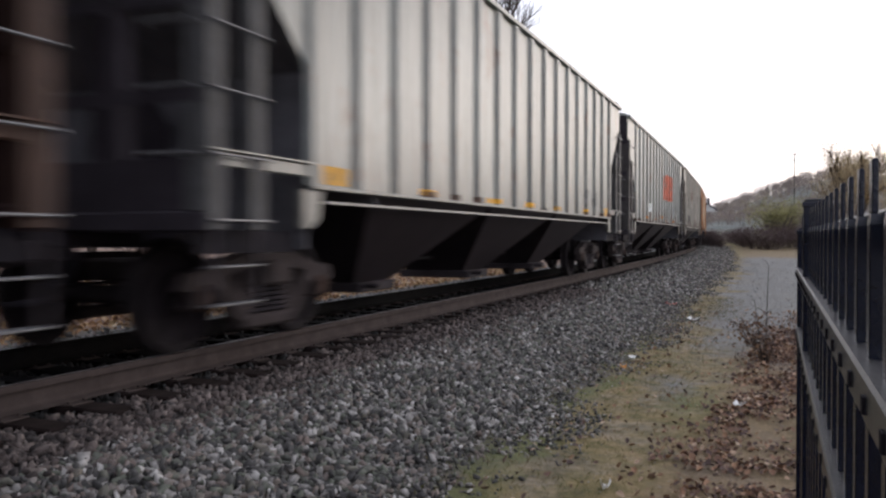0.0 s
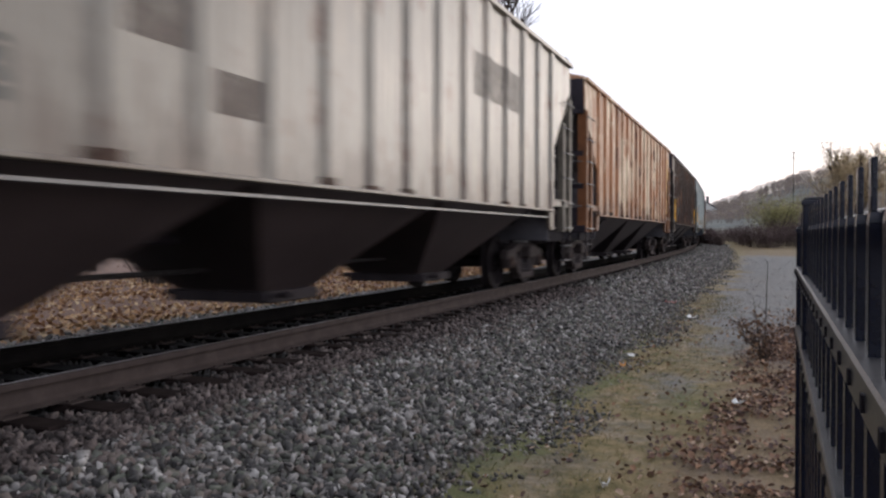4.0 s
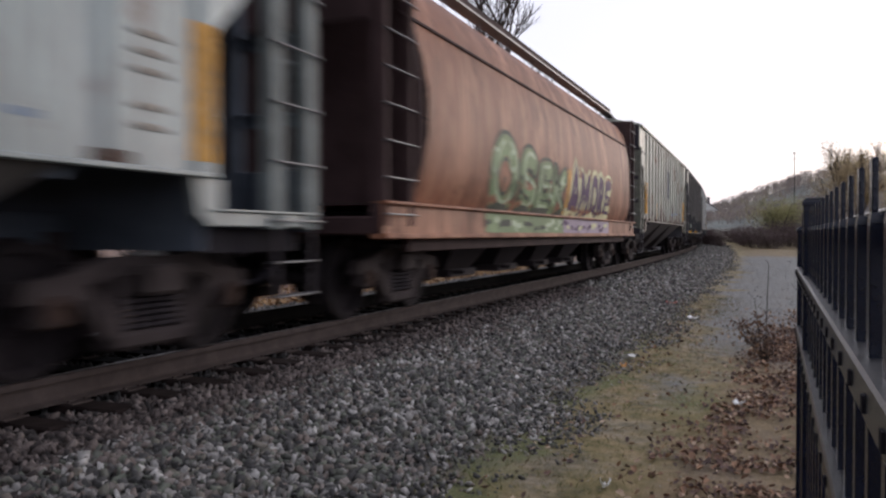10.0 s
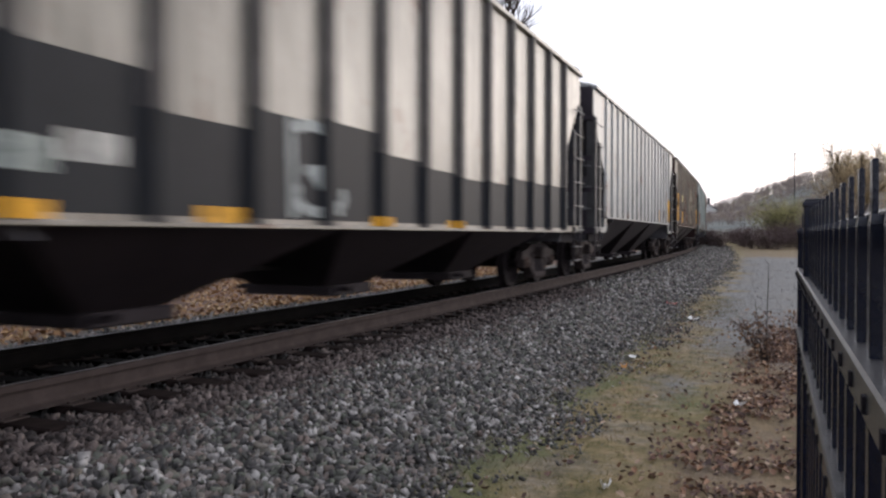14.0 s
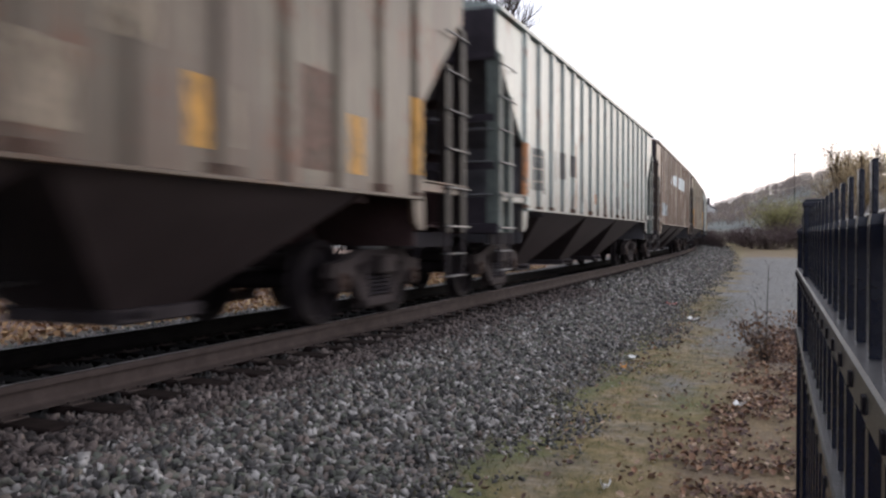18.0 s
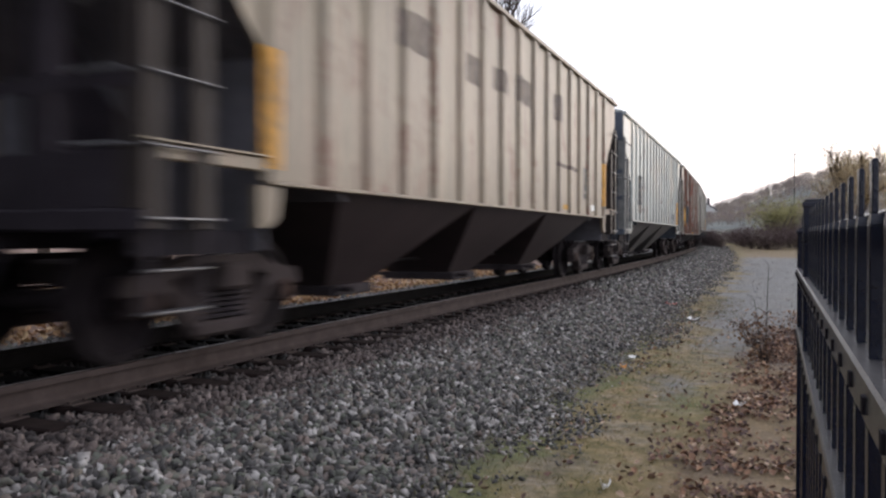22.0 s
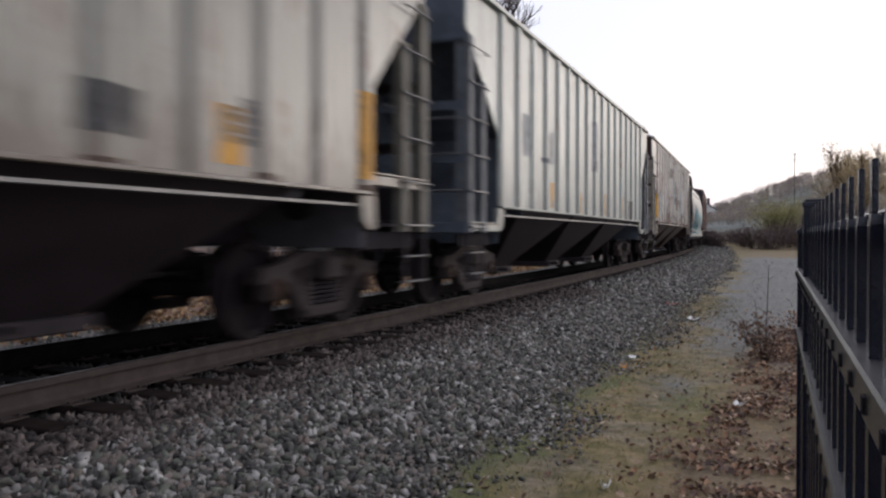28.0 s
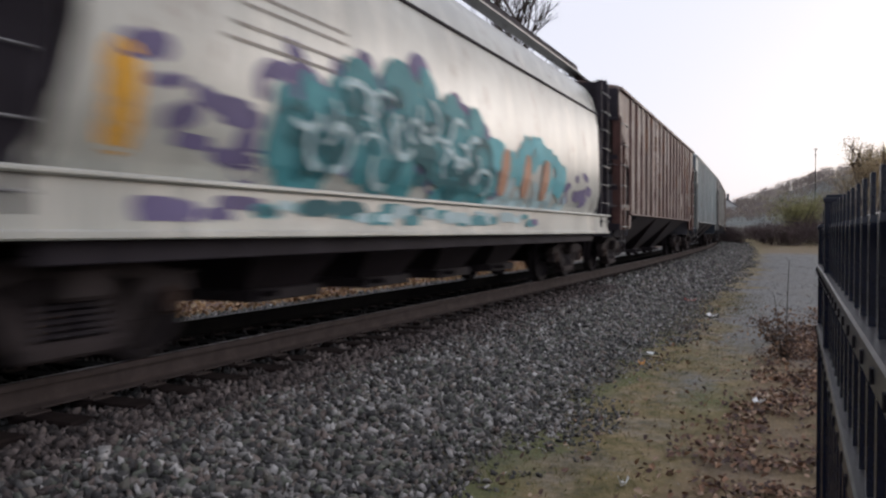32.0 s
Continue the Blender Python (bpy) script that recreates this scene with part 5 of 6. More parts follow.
# ---- fence beside the camera ----
def fence():
    f = thing("metal_fence", "black metal picket fence with a capped post", "fence")
    x, ze = 5.3, 0.96
    y0, y1 = -2.26, 3.1
    for zt, h, xa, xb in ((0.024, 0.034, 0.088, 0.118), (-0.113, 0.037, 0.066, 0.118), (-0.317, 0.037, 0.066, 0.118), (-1.36, 0.037, 0.066, 0.118)):
        m = Mesh().box(x + xa, x + xb, y0, y1, ze + zt - h, ze + zt, 0.003)
        r = part("fence_rail", m, M_FENCE_RAIL if zt < 0 else M_FENCE, f)
        if zt < 0:
            for k in range(43):
                part("rivet", shared("rivet", lambda: Mesh().box(-0.002, 0.002, -0.007, 0.007, -0.007, 0.007), M_BLACK), None, r).location = (x + xa - 0.001, y0 + 0.06 + 0.127 * k, ze + zt - h * 0.55)
    pk = Mesh().box(0.079, 0.096, -0.013, 0.013, -1.42, 0.010, 0.0012)
    pk.add([(0.079, -0.013, 0.01), (0.096, -0.013, 0.01), (0.096, 0.013, 0.01), (0.079, 0.013, 0.01), (0.0805, -0.011, 0.02), (0.0862, -0.011, 0.02), (0.0862, 0.011, 0.02), (0.0805, 0.011, 0.02)],
           [(0, 1, 5, 4), (1, 2, 6, 5), (2, 3, 7, 6), (3, 0, 4, 7)])
    pk = pk.box(0.0805, 0.0862, -0.011, 0.011, 0.02, 0.0705, 0.0012).data("picket", M_FENCE)
    for k in range(42):
        y = y0 + 0.06 + 0.127 * k
        if abs(y - 2.46) > 0.05:
            part("picket", pk, None, f).location = (x, y, ze)
    for y, top in ((2.46, 0.088), (3.1, 0.015), (-2.26, 0.088)):
        xc = x + 0.095
        p = part("post", Mesh().box(xc - 0.0255, xc + 0.0255, y - 0.0255, y + 0.0255, -0.56, ze + top, 0.003), M_FENCE, f)
        part("post_cap", Mesh().box(xc - 0.029, xc + 0.029, y - 0.029, y + 0.029, ze + top - 0.012, ze + top + 0.004, 0.003).box(xc - 0.024, xc + 0.024, y - 0.024, y + 0.024, ze + top + 0.004, ze + top + 0.011, 0.004), M_FENCE, p)


fence()


# ---- ties under the rails ----
TIE_AT = []


def ties():
    t = thing("railway_ties", "dark weathered wooden ties bedded in grey ballast", "railway ties")
    rng = random.Random(3)
    shapes = []
    for k in range(5):
        w = 0.115 + rng.uniform(-0.01, 0.012)
        m = Mesh().box(-1.30 + rng.uniform(-0.05, 0.03), 1.30 + rng.uniform(-0.03, 0.06), -w, w, -0.20, 0.0, 0.012)
        me = m.data("tie", M_TIE)
        # dark box over the tie's middle, painted as the train's shade
        shade_box = Mesh().box(-0.66, 0.66, -w - 0.002, w + 0.002, -0.15, 0.003, 0.004).data("tie_shade", M_TIE_SHADE)
        shapes.append((me, shade_box))
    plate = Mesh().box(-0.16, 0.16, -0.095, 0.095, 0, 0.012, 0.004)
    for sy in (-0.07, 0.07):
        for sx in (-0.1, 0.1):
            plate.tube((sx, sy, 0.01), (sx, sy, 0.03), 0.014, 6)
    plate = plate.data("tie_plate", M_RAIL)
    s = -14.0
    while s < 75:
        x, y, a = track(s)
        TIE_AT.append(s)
        wood, shade_box = rng.choice(shapes)
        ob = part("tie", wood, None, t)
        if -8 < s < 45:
            part("tie_shade", shade_box, None, ob)
        ob.matrix_local = Matrix.Translation((x, y, -0.198)) @ Matrix.Rotation(a + rng.uniform(-0.015, 0.015), 4, "Z")
        if -2 < s < 24:
            for u in (0.755, -0.755):
                part("tie_plate", plate, None, ob).location = (u, 0, 0)
        s += 0.52 + rng.uniform(-0.02, 0.02)


ties()


# ---- scattered stuff: stones, leaves, grass ----
def island_material(name, stops, rough=0.9, speck=30.0, patches=None, through_light=0.0):
    mat, t, p = nodes_of(name)
    geo = t.nodes.new("ShaderNodeNewGeometry")
    col = ramp(t, geo.outputs["Random Per Island"], stops)
    n = noise_node(t, speck, 4)
    col = mix(t, ramp(t, n, [(0.4, grey(0)), (0.75, grey(0.5))]), col, tuple(c * 0.4 for c in stops[0][1]))
    if patches:
        for k, (sc, c) in enumerate(patches):
            w = noise_node(t, sc, 5, 0.65, offset=3.3 * k + 1)
            col = mix(t, ramp(t, w, [(0.48, grey(0)), (0.58, grey(0.75))]), col, c)
    t.links.new(col, p.inputs["Base Color"])
    p.inputs["Roughness"].default_value = rough
    bump(t, p, n, 0.3, 0.004)
    if through_light:
        # thin leaves let the low sun through
        tr = t.nodes.new("ShaderNodeBsdfTranslucent")
        t.links.new(col, tr.inputs["Color"])
        ms = t.nodes.new("ShaderNodeMixShader")
        ms.inputs[0].default_value = through_light
        t.links.new(p.outputs[0], ms.inputs[1])
        t.links.new(tr.outputs[0], ms.inputs[2])
        t.links.new(ms.outputs[0], t.nodes["Material Output"].inputs["Surface"])
    return mat


def scatter(name, shapes, faces, places, sizes, turns, mat, label, category):
    """Many small pieces joined in one mesh: shapes is a stack of vertex sets with the same faces."""
    nrng = np.random.default_rng(5)
    shapes = np.asarray(shapes, dtype=np.float32)
    faces = np.asarray(faces, dtype=np.int32)
    n, k = len(places), shapes.shape[1]
    v = shapes[nrng.integers(0, len(shapes), n)] * np.asarray(sizes, dtype=np.float32)[:, None, None]
    v = np.einsum("nij,nkj->nki", np.asarray(turns, dtype=np.float32), v) + np.asarray(places, dtype=np.float32)[:, None, :]
    f = (faces[None] + (np.arange(n, dtype=np.int32) * k)[:, None, None]).reshape(-1)
    me = bpy.data.meshes.new(name)
    w = faces.shape[1]
    me.vertices.add(n * k)
    me.vertices.foreach_set("co", v.reshape(-1))
    me.loops.add(len(f))
    me.loops.foreach_set("vertex_index", f)
    me.polygons.add(len(f) // w)
    me.polygons.foreach_set("loop_start", np.arange(0, len(f), w, dtype=np.int32))
    me.update(calc_edges=True)
    me.materials.append(mat)
    return tagged(new(name, me), label, category, kind="stuff")


def spins(nrng, n, tilt=None):
    """Turning matrices: free, or about the upright with a little tilt."""
    if tilt is None:
        q = nrng.normal(size=(n, 4))
    else:
        a = nrng.uniform(0, math.pi, n)
        q = np.stack([np.cos(a), nrng.normal(0, tilt, n), nrng.normal(0, tilt, n), np.sin(a)], 1)
    q /= np.linalg.norm(q, axis=1, keepdims=True)
    w, x, y, z = q.T
    return np.stack([np.stack([1 - 2 * (y * y + z * z), 2 * (x * y - z * w), 2 * (x * z + y * w)], 1),
                     np.stack([2 * (x * y + z * w), 1 - 2 * (x * x + z * z), 2 * (y * z - x * w)], 1),
                     np.stack([2 * (x * z - y * w), 2 * (y * z + x * w), 1 - 2 * (x * x + y * y)], 1)], 1)


def stone_shapes(n=24):
    """Broken chips: skewed, flattened six-sided blocks."""
    base = np.array([(x, y, z) for x in (-1, 1) for y in (-1, 1) for z in (-1, 1)], dtype=float)
    faces = [(0, 1, 3, 2), (4, 6, 7, 5), (0, 4, 5, 1), (2, 3, 7, 6), (0, 2, 6, 4), (1, 5, 7, 3)]
    nrng = np.random.default_rng(2)
    out = []
    for k in range(n):
        s = base * nrng.uniform(0.5, 1.05, (8, 3))
        out.append(s * nrng.uniform((0.95, 0.55, 0.28), (1.65, 1.0, 0.55)))
    return out, faces


def ballast():
    shapes, faces = stone_shapes()
    nrng = np.random.default_rng(7)
    P, S = [], []
    tie_at = np.array(TIE_AT)

    def strip(u0, u1, s0, s1, dens, r0, r1, keep=lambda u, s: 1.0, lift=0.3):
        n = int((u1 - u0) * (s1 - s0) * dens)
        for u, s, q, r in zip(nrng.uniform(u0, u1, n), nrng.uniform(s0, s1, n), nrng.uniform(0, 1, n), nrng.uniform(r0, r1, n)):
            if -1.42 < u < 1.38 - 0.1 * q and np.min(np.abs(tie_at - s)) < 0.15:
                continue
            if q < keep(u, s):
                r *= 1 - 0.45 * smooth(2.9, 3.9, u)
                p = beside(s, u)
                P.append((p.x, p.y, ground_z(p.x, p.y) + r * (nrng.uniform(-0.5, 0.8) + lift)))
                S.append(r)
    edge = lambda u, s: smooth(4.15, 2.95, u + 0.6 * noise.noise((u * 0.9, s * 0.9, 1)) + 0.35 * noise.noise((u * 3, s * 3, 6)))
    strip(1.75, 4.1, 0.3, 9, 1900, 0.010, 0.036, edge)
    strip(1.3, 4.1, -6, 0.3, 330, 0.022, 0.045, edge)
    strip(1.75, 4.1, 9, 18, 950, 0.016, 0.036, edge)
    strip(1.0, 4.1, 18, 45, 300, 0.026, 0.05, edge)
    strip(1.0, 4.1, 45, 90, 130, 0.035, 0.065, edge)
    strip(3.3, 5.2, 1.5, 22, 60, 0.004, 0.010, lambda u, s: 0.8, 0.1)
    strip(3.6, 8.5, 18, 62, 22, 0.012, 0.03, lambda u, s: (0.5 + 0.5 * noise.noise((u, s, 2))) * smooth(62, 40, s), 0.2)
    strip(3.9, 5.9, 9, 40, 30, 0.008, 0.02, lambda u, s: 0.5 + 0.5 * noise.noise((u, s, 2)), 0.2)
    mat = island_material("ballast_stone", [(0.0, (0.028, 0.026, 0.026)), (0.3, (0.080, 0.077, 0.073)), (0.5, (0.125, 0.135, 0.105)), (0.65, (0.185, 0.145, 0.125)), (0.8, (0.225, 0.213, 0.198)), (0.93, (0.31, 0.295, 0.278)), (1.0, (0.52, 0.50, 0.47))], 0.85, 26)
    scatter("ballast_stones", shapes, faces, P, S, spins(nrng, len(P)), mat, "crushed grey ballast stones beside the rails", "gravel")
    P.clear(), S.clear()
    strip(1.0, 2.3, 0.3, 9, 1150, 0.018, 0.036, lambda u, s: smooth(2.3, 1.6, u))
    strip(1.0, 2.3, 9, 18, 650, 0.020, 0.040, lambda u, s: smooth(2.3, 1.6, u))
    rusty = island_material("rust_dusted_stone", [(0.0, (0.022, 0.018, 0.017)), (0.4, (0.065, 0.05, 0.045)), (0.7, (0.115, 0.09, 0.08)), (1.0, (0.20, 0.165, 0.15))], 0.9, 26)
    scatter("rust_dusted_stones", shapes, faces, P, S, spins(nrng, len(P)), rusty, "brown rust-dusted ballast stones along the tie ends", "gravel")
    P.clear(), S.clear()
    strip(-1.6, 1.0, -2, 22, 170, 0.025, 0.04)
    # stones between the rails carry the same shade in their colour
    bed_shade = island_material("shaded_stone", [(0.0, (0.007, 0.0065, 0.0065)), (0.6, (0.016, 0.015, 0.014)), (1.0, (0.032, 0.03, 0.028))], 0.85, 26)
    scatter("shaded_stones", shapes, faces, P, S, spins(nrng, len(P)), bed_shade, "ballast stones between the rails, darkened for the train's shade", "gravel")
    P.clear(), S.clear()
    strip(-3.6, -1.6, -3, 26, 200, 0.025, 0.045, lambda u, s: smooth(-3.7, -2.9, u))
    scatter("far_stones", shapes, faces, P, S, spins(nrng, len(P)), mat, "crushed grey ballast stones on the far shoulder", "gravel")


ballast()

LEAF = [(0, -0.5, 0), (0.30, -0.15, 0.10), (0.24, 0.28, 0.13), (0, 0.55, 0.05), (-0.26, 0.26, 0.14), (-0.28, -0.18, 0.08), (0, 0.0, -0.02)]
LEAF_F = [(0, 1, 6), (1, 2, 6), (2, 3, 6), (3, 4, 6), (4, 5, 6), (5, 0, 6)]


def leaves():
    nrng = np.random.default_rng(11)
    shapes = [[(x * a, y, z * c + 0.06 * d * x) for x, y, z in LEAF] for a, c, d in ((1, 1, 0), (1.3, 2.0, 1), (0.8, -1.0, -1), (1.1, 3.0, 2), (1.4, 0.6, 0))]
    P, S = [], []
    n = 64000
    for u, s, q, r in zip(nrng.uniform(3.7, 6.2, n), nrng.uniform(1.5, 17, n), nrng.uniform(0, 1, n), nrng.uniform(0.02, 0.058, n)):
        clump = 0.42 + 1.5 * noise.noise((u * 1.2, s * 0.9, 9)) + 0.9 * noise.noise((u * 3.5, s * 3, 4))
        le = 4.1 + 0.075 * s
        want = smooth(le - 0.25, le + 0.75, u) * smooth(18, 12, s) * max(0.04, min(1, clump)) + 0.018
        if q < want:
            p = beside(s, u)
            P.append((p.x, p.y, ground_z(p.x, p.y) + 0.012 + nrng.uniform(0, 0.02)))
            S.append(r)
    mat = island_material("fallen_leaf", [(0.0, (0.060, 0.038, 0.034)), (0.35, (0.125, 0.072, 0.055)), (0.65, (0.22, 0.12, 0.072)), (0.85, (0.34, 0.20, 0.115)), (1.0, (0.52, 0.40, 0.29))], 0.8, 40)
    scatter("fallen_leaves", shapes, LEAF_F, P, S, spins(nrng, len(P), 0.25), mat, "brown fallen leaves lying along the fence", "leaves")
    P, S = [], []
    n = 17000
    for u, s, r in zip(-3.5 - 11 * nrng.uniform(0, 1, n) ** 1.6, nrng.uniform(-6, 34, n), nrng.uniform(0.06, 0.12, n)):
        p = beside(s, u)
        P.append((p.x, p.y, ground_z(p.x, p.y) + 0.02 + nrng.uniform(0, 0.06)))
        S.append(r)
    mat = island_material("bank_leaf", [(0.0, (0.17, 0.085, 0.045)), (0.4, (0.36, 0.20, 0.09)), (0.75, (0.54, 0.35, 0.17)), (1.0, (0.70, 0.55, 0.34))], 0.8, 40)
    scatter("leaf_litter", shapes, LEAF_F, P, S, spins(nrng, len(P), 0.3), mat, "tan and orange leaf litter on the bank behind the track", "leaves")


leaves()


def grass():
    nrng = np.random.default_rng(13)
    shapes = [[(-0.05, 0, 0), (0.05, 0, 0), (0.03 + b, c, 0.6), (b * 2.2, c * 2.5, 1.0)] for b, c in ((0.1, 0.1), (-0.15, 0.2), (0.3, -0.1), (0.0, 0.35))]
    P, S = [], []
    n = 60000
    for u, s, q, r in zip(nrng.uniform(2.9, 5.3, n), nrng.uniform(1.2, 20, n), nrng.uniform(0, 1, n), nrng.uniform(0.012, 0.045, n)):
        w = 0.45 * noise.noise((u * 0.8, s * 0.6, 21)) + 0.3 * noise.noise((u * 3, s * 2.5, 22))
        want = smooth(2.95, 3.6, u) * smooth(4.9, 4.2, u) * max(0.0, min(1, 0.45 + 1.3 * w))
        if q < want:
            p = beside(s, u)
            P.append((p.x, p.y, ground_z(p.x, p.y) - 0.002))
            S.append(r)
    mat = island_material("short_grass", [(0.0, (0.085, 0.09, 0.022)), (0.45, (0.14, 0.125, 0.04)), (0.7, (0.21, 0.165, 0.07)), (1.0, (0.30, 0.22, 0.12))], 0.8, 20, ((0.7, (0.26, 0.18, 0.095)), (1.6, (0.10, 0.115, 0.03))))
    scatter("grass_blades", shapes, [(0, 1, 2, 3)], P, S, spins(nrng, len(P), 0.12), mat, "short olive and straw-coloured grass beside the ballast", "grass")


grass()


# ---- small loose things ----
def litter(at, wide, deep, mat, label, seed):
    rng = random.Random(seed)
    m = Mesh()
    n = 5
    vs = [(wide * (i / (n - 1) - 0.5), deep * (j / (n - 1) - 0.5), 0.012 + rng.uniform(0, 0.03) + (0.03 if i in (0, n - 1) else 0)) for j in range(n) for i in range(n)]
    m.add(vs, [(j * n + i, j * n + i + 1, (j + 1) * n + i + 1, (j + 1) * n + i) for j in range(n - 1) for i in range(n - 1)])
    m.add([(x, y, z - 0.004) for x, y, z in vs], [(j * n + i, (j + 1) * n + i, (j + 1) * n + i + 1, j * n + i + 1) for j in range(n - 1) for i in range(n - 1)])
    thing("litter", label, "litter", "", "", m, mat, Matrix.Translation((at[0], at[1], ground_z(*at))) @ Matrix.Rotation(rng.uniform(0, 3), 4, "Z"))


M_PAPER = plain("white_paper", (0.75, 0.75, 0.73), 0.7, 0, 0.06, 6)
M_REDCAN = plain("red_wrapper", (0.50, 0.10, 0.07), 0.5, 0, 0.2, 9)
M_ORANGE = plain("orange_wrapper", (0.60, 0.30, 0.10), 0.6, 0, 0.2, 9)
litter((3.71, 9.75), 0.16, 0.10, M_PAPER, "crumpled white scrap of paper on the grass edge", 1)
litter((3.99, 14.8), 0.20, 0.12, M_PAPER, "white scrap of paper beside the ballast", 2)
litter((3.33, 17.3), 0.22, 0.14, M_REDCAN, "faded red wrapper on the ballast", 3)
litter((3.75, 9.1), 0.07, 0.05, M_ORANGE, "small orange wrapper in the grass", 4)
litter((4.40, 4.7), 0.06, 0.05, M_PAPER, "torn white scrap lying among brown leaves", 5)
litter((5.02, 7.4), 0.09, 0.06, M_PAPER, "pale scrap caught in the fallen leaves", 6)


# ---- trees and brush ----
M_BARK = plain("grey_bark", (0.075, 0.06, 0.05), 0.9, 0, 0.35, 8.0)
M_TWIG = plain("dark_twig", (0.055, 0.042, 0.036), 0.9, 0, 0.3, 8.0)


def grow(m, twigs, tips, p, d, length, r, depth, rng, spread):
    """A limb that bends, tapers and forks."""
    n = 4
    for k in range(n):
        q = p + d * length / n
        tgt = m if depth >= 2 else twigs
        tgt.tube(p, q, r * (1 - 0.35 * k / n), 6 if depth >= 3 else 4 if depth >= 1 else 3, r * (1 - 0.35 * (k + 1) / n))
        p = q
        d = (d + Vector((rng.uniform(-1, 1), rng.uniform(-1, 1), rng.uniform(-0.3, 0.7))) * 0.16).normalized()
        if depth > 0 and k >= 1:
            for _ in range(2 if depth < 3 else 1):
                side = Vector((rng.uniform(-1, 1), rng.uniform(-1, 1), rng.uniform(-0.1, 0.8))).normalized()
                grow(m, twigs, tips, p, (d + side * spread).normalized(), length * rng.uniform(0.45, 0.68), r * 0.55, depth - 1, rng, spread)
    tips.append(p)
    if depth > 0:
        grow(m, twigs, tips, p, d, length * 0.6, r * 0.6, depth - 1, rng, spread)


def tree(at, height, seed, label, leaf=None, leaf_n=0, leaf_r=0.06, depth=3, spread=0.85, r=None, category="tree"):
    rng = random.Random(seed)
    t = thing("tree", label, category, "trees along the line")
    t.location = (at[0], at[1], ground_z(*at) - 0.05)
    m, tw, tips = Mesh(), Mesh(), []
    grow(m, tw, tips, Vector((0, 0, 0)), Vector((rng.uniform(-0.06, 0.06), rng.uniform(-0.06, 0.06), 1)).normalized(), height * 0.48, r or height * 0.017, depth, rng, spread)
    fast(t, "trunk", m, M_BARK)
    fast(t, "branchwork", tw, M_TWIG)
    if leaf:
        nrng = np.random.default_rng(seed)
        base = [tips[rng.randrange(len(tips))] for _ in range(leaf_n)]
        P = [b + Vector((rng.gauss(0, 0.25), rng.gauss(0, 0.25), rng.gauss(-0.05, 0.22))) for b in base]
        S = nrng.uniform(leaf_r * 0.6, leaf_r * 1.4, leaf_n)
        ob = scatter("crown", [LEAF], LEAF_F, P, S, spins(nrng, leaf_n), leaf, "sparse clinging leaves", "")
        ob.parent = t
        del ob["kind"]
    return t


def fast(parent, name, m, mat):
    me = bpy.data.meshes.new(name)
    me.from_pydata(m.v, [], m.f)
    me.materials.append(mat)
    ob = new(name, me)
    ob.parent = parent
    return ob


L_BROWN = island_material("dry_leaf", [(0, (0.07, 0.035, 0.02)), (0.5, (0.14, 0.075, 0.04)), (1, (0.24, 0.15, 0.08))], 0.8, 20)
L_GOLD = island_material("golden_leaf", [(0, (0.28, 0.21, 0.13)), (0.5, (0.45, 0.35, 0.20)), (1, (0.58, 0.47, 0.29))], 0.8, 20, None, 0.55)
L_GREEN = island_material("yellow_green_leaf", [(0, (0.19, 0.19, 0.085)), (0.5, (0.29, 0.28, 0.12)), (1, (0.38, 0.36, 0.17))], 0.8, 20, None, 0.5)

brush_at = []
# the tall bare tree whose twigs show above the train, and bare trees behind the track
tree((-11.2, 44), 16.9, 5, "tall bare tree with fine twigs behind the train", L_BROWN, 500, 0.06, 4, 0.9, 0.2)
for k, (x, y, h) in enumerate(((-10, 9, 9), (-13, 13, 11), (-9.5, 17, 8), (-15, 4, 10), (-17, 20, 12), (-12, 25, 9), (-20, 12, 12), (-9, 1, 8), (-22, 27, 13), (-14, -4, 10))):
    tree((x, y), h, 30 + k, "bare leafless tree on the bank behind the track", L_BROWN if k % 3 == 0 else None, 250, 0.08, 3, 0.9)
for k in range(16):
    brush_at.append((-8.5 - 7 * ((k * 0.37) % 1), -6 + 2.7 * k))
# autumn trees beyond the fence
for k, (x, y, h) in enumerate(((9.6, 68, 8.6), (11.4, 74, 9.4), (13.6, 70, 8.4), (10.6, 86, 9.8), (15.5, 78, 9.8), (17.5, 66, 8.2), (13, 92, 10.5))):
    tree((x, y), h * 0.92, 60 + k, "autumn tree with thin golden-brown leaves", L_GOLD, 4600, 0.09, 3, 0.75)


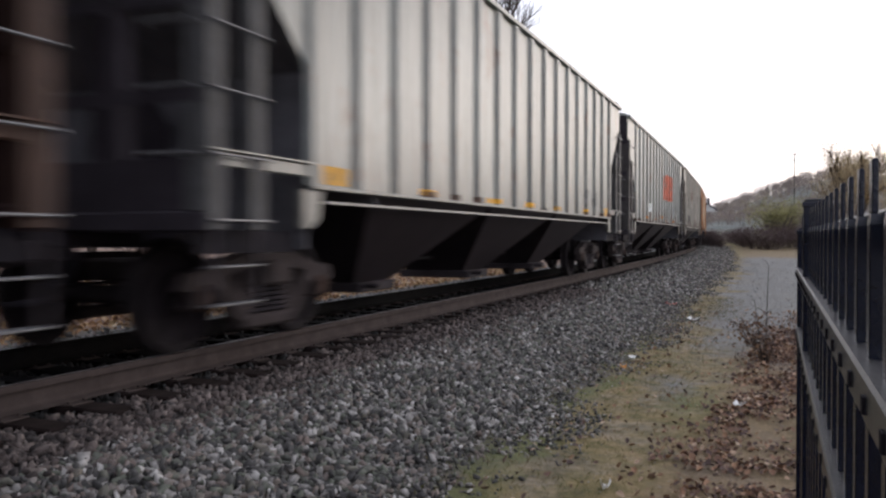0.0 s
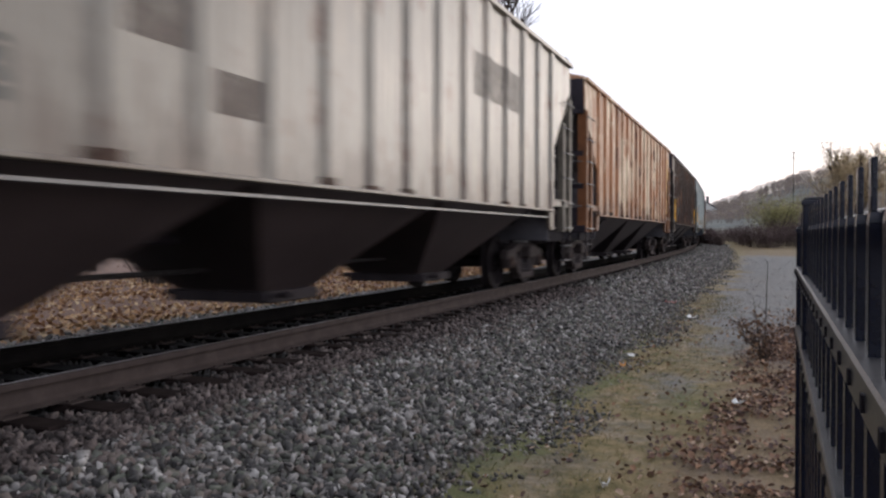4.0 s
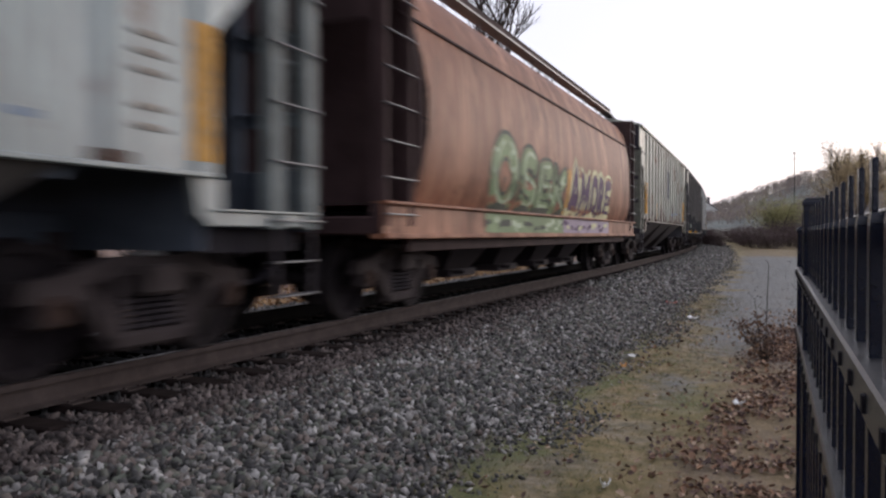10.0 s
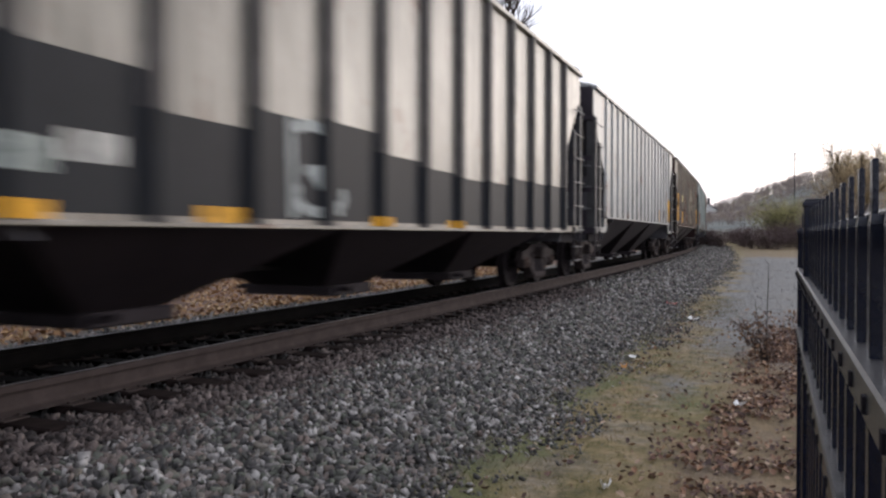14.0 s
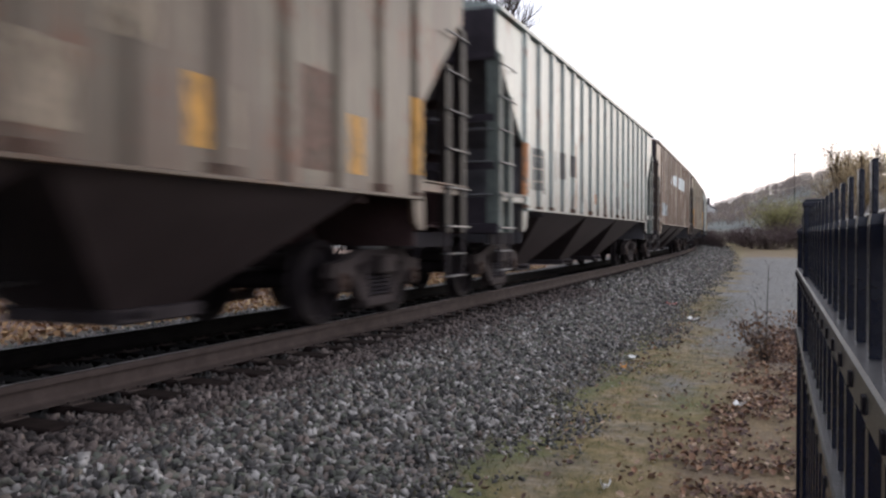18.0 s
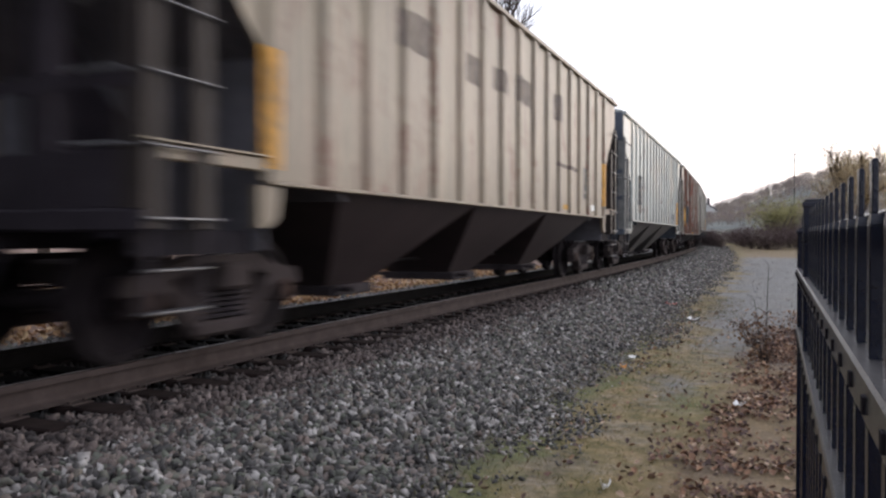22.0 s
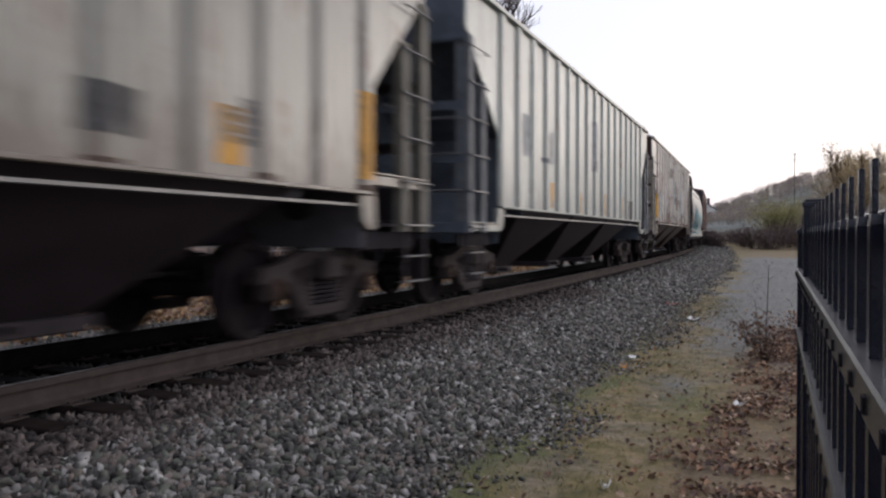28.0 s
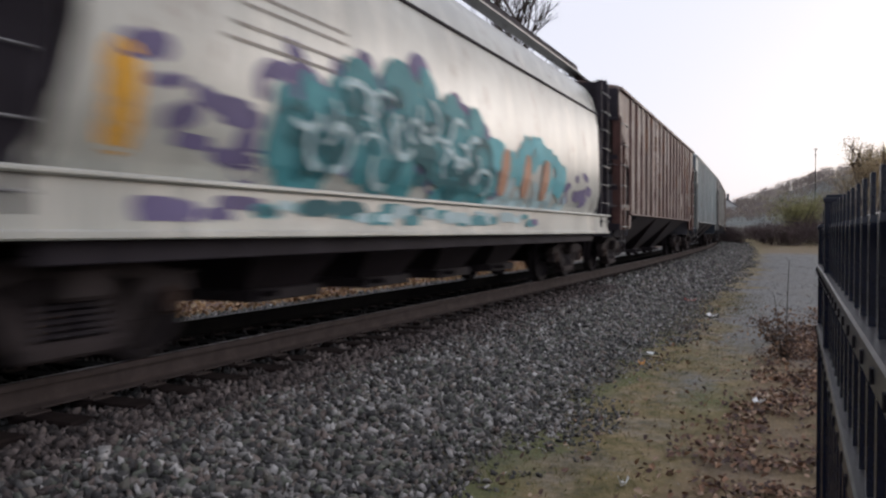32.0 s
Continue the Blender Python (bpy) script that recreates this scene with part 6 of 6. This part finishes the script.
def brush(at, wide, high, seed, leaf, label, n=500, stems=14, leaf_r=0.09, name="bush"):
    """A shrub: many arching stems with small leaves in between."""
    rng = random.Random(seed)
    t = thing(name, label, "bush", "bushes in the distance" if wide > 1 else "")
    t.location = (at[0], at[1], ground_z(*at) - 0.03)
    m, tips = Mesh(), []
    for k in range(stems):
        a, lean = rng.uniform(0, 6.28), rng.uniform(0.1, 0.75)
        p, d, L = Vector((rng.uniform(-0.15, 0.15) * wide, rng.uniform(-0.15, 0.15) * wide, 0)), Vector((math.cos(a) * lean, math.sin(a) * lean, 1)).normalized(), high * rng.uniform(0.7, 1.05)
        for j in range(4):
            q = p + d * L / 4
            m.tube(p, q, 0.012 * high * (1 - j * 0.22), 4, 0.012 * high * (1 - (j + 1) * 0.22))
            for _ in range(3):
                e = q + Vector((rng.gauss(0, 1), rng.gauss(0, 1), rng.gauss(0.3, 0.7))) * 0.14 * high
                m.tube(q, e, 0.004 * high, 3, 0.001 * high)
                tips.append(e)
            tips.append(q)
            p = q
            d = (d + Vector((math.cos(a), math.sin(a), -0.2)) * 0.14).normalized()
    fast(t, "stem", m, M_TWIG)
    if leaf:
        nrng = np.random.default_rng(seed)
        P = [tips[rng.randrange(len(tips))] + Vector((rng.gauss(0, 1), rng.gauss(0, 1), rng.gauss(0, 0.8))) * 0.1 * high for _ in range(n)]
        P = [p if p.z > 0.05 else Vector((p.x, p.y, 0.05)) for p in P]
        ob = scatter("foliage", [LEAF], LEAF_F, P, nrng.uniform(leaf_r * 0.5, leaf_r * 1.5, n), spins(nrng, n), leaf, "small leaves", "")
        ob.parent = t
        del ob["kind"]


rng = random.Random(8)
L_SHRUB = island_material("shrub_leaf", [(0, (0.07, 0.047, 0.05)), (0.5, (0.11, 0.075, 0.075)), (1, (0.16, 0.115, 0.105))], 0.85, 20)
for k in range(15):
    x = -1.5 + 0.82 * k
    brush((x, 88 + rng.uniform(-6, 8)), 3.0, rng.uniform(1.3, 1.8) + 0.1 * k, 100 + k, L_SHRUB, "tangled purple-brown leafless shrub", 2600, 18, 0.08)
for k, (x, y, h) in enumerate(((5.0, 101, 4.5), (5.7, 100, 4.9), (6.4, 102, 4.6))):
    brush((x, y), 4.0, h, 130 + k, L_GREEN, "yellow-green bush still in leaf", 5200, 18, 0.11)
for k, at in enumerate(brush_at):
    brush(at, 3.0, 1.8 + 1.6 * ((k * 0.61) % 1), 200 + k, L_SHRUB if k % 2 else L_BROWN, "twiggy bare undergrowth on the leafy bank", 260, 18, 0.08)
# weeds beside the fence
brush((5.19, 10.3), 0.3, 0.55, 140, L_BROWN, "dry brown weeds with leaning stalks by the fence", 160, 16, 0.04, "weed_clump")
brush((5.0, 11.6), 0.3, 0.42, 141, L_BROWN, "low dry weeds by the fence", 140, 14, 0.04, "weed_clump")
for k, (x, y, h, lean) in enumerate(((5.19, 10.35, 1.15, 0.03), (5.15, 10.6, 0.7, -0.12))):
    m = Mesh()
    p = Vector((0, 0, 0))
    for j in range(6):
        q = p + Vector((lean * h / 6, 0.01 * (-1) ** j, h / 6))
        m.tube(p, q, 0.008 * (1 - j * 0.12), 6, 0.008 * (1 - (j + 1) * 0.12))
        if j > 1:
            m.tube(q, q + Vector((0.06 * (-1) ** j, 0.03, 0.07)), 0.003, 4, 0.001)
        p = q
    thing("weed_stalk", "thin dry upright stalk among weeds", "plant", "", "", m, M_TWIG, Matrix.Translation((x, y, ground_z(x, y) - 0.01)))


def woods():
    """Bare woods on the far hill, joined: thin stems and twiggy crowns."""
    rng = random.Random(12)
    m = Mesh()
    P, S = [], []
    for k in range(2400):
        y = rng.uniform(262, 330) if k % 5 < 3 else rng.uniform(170, 262)
        x = 5 + (y / 300) * rng.uniform(-75, 75)
        h = rng.uniform(2.6, 4.0) * (1 if k % 5 < 3 else 0.7)
        z = ground_z(x, y)
        m.tube((x, y, z - 0.3), (x + rng.uniform(-0.5, 0.5), y, z + h), 0.08, 3, 0.02)
        for _ in range(52):
            a, rr, zz = rng.uniform(0, 6.28), abs(rng.gauss(0, 1.2)), h * rng.uniform(0.35, 1.05)
            P.append((x + rr * math.cos(a), y + rr * math.sin(a), z + zz))
            S.append(rng.uniform(0.16, 0.42))
    nrng = np.random.default_rng(3)
    # twig colours paled to put haze over the hill
    mat = island_material("hazed_twigs", [(0, (0.20, 0.17, 0.165)), (0.6, (0.30, 0.25, 0.23)), (0.85, (0.36, 0.29, 0.22)), (1, (0.36, 0.32, 0.20))], 0.9, 5, None, 0.35)
    scatter("hill_woods", [LEAF], LEAF_F, P, S, spins(nrng, len(P)), mat, "bare autumn woods on the distant hill, paled for haze", "woods")
    me = bpy.data.meshes.new("hill_stems")
    me.from_pydata(m.v, [], m.f)
    # trunks paled for the same haze
    me.materials.append(plain("hazed_bark", (0.24, 0.21, 0.19), 0.9, 0, 0.3, 3.0))
    tagged(new("hill_stems", me), "thin grey trunks of the distant woods", "woods", kind="stuff")


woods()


# ---- far things ----
def lamp_post(at, h):
    t = thing("street_lamp", "tall thin grey lamp post on the far side of the path", "street lamp")
    t.location = (at[0], at[1], ground_z(*at))
    part("pole", Mesh().tube((0, 0, -0.2), (0, 0, h), 0.07, 10, 0.04), M_STEEL, t)
    part("lamp_head", Mesh().box(-0.2, 0.2, -0.15, 0.15, h, h + 0.12, 0.03), M_STEEL, t)
    part("bracket", Mesh().box(-0.1, 0.1, -0.1, 0.1, h - 0.75, h - 0.55, 0.03), M_STEEL, t)


lamp_post((7.36, 110), 10.36)


def house(at, z0):
    t = thing("house", "small white house with a dark gable roof on the hillside", "house")
    t.location = (at[0], at[1], z0)
    wall = plain("white_siding", (0.62, 0.62, 0.60), 0.8, 0, 0.1, 2)
    rf = plain("dark_shingles", (0.09, 0.085, 0.09), 0.9, 0, 0.25, 3)
    w = Mesh().prism([(-4, -3), (4, -3), (4, 3), (0, 5.6), (-4, 3)], 1, -5, 5)
    body = part("wall", w, wall, t)
    for s in (1, -1):
        r = Mesh().prism([(0, 5.95), (s * 4.6, 2.85), (s * 4.6, 2.6), (0, 5.65)], 1, -5.5, 5.5)
        part("roof", r, rf, t)
    part("chimney", Mesh().box(1.2, 1.9, -0.4, 0.4, 3.5, 6.6, 0.02), rf, t)
    for x in (-2, 2):
        part("window", Mesh().box(x - 0.5, x + 0.5, -5.04, -4.98, 0.8, 2.2), M_BLACK, t)


house((-14.5, 250), 5.2)


# ---- what moves ----
def car_pose(mid, length, t):
    half = length / 2 - 0.65 - 1.5
    s = mid - travelled(t)
    xa, ya, _ = track(s - half)
    xb, yb, _ = track(s + half)
    return Matrix.Translation(((xa + xb) / 2, (ya + yb) / 2, 0)) @ Matrix.Rotation(math.atan2(-(xb - xa), yb - ya), 4, "Z")


def motions():
    place = {}
    for car, mid, length in TRAIN:
        place[car] = mid
        walk(car, [(k * 0.5, car_pose(mid, length, k * 0.5)) for k in range(65)])
    for car, w, y in WHEELS:
        phase = (y * 77) % 360
        near = [k for k in range(961) if -9 < place[car] + y - travelled(k / 30) < 26] or [0]
        rows = [(k / 30, pose(0, y, 0.46, phase + math.degrees(travelled(k / 30) / 0.46))) for k in near]
        if near[0] > 0:
            rows.insert(0, (0.0, rows[0][1]))
        if near[-1] < 960:
            rows.append((32.0, rows[-1][1]))
        walk(w, rows)


motions()
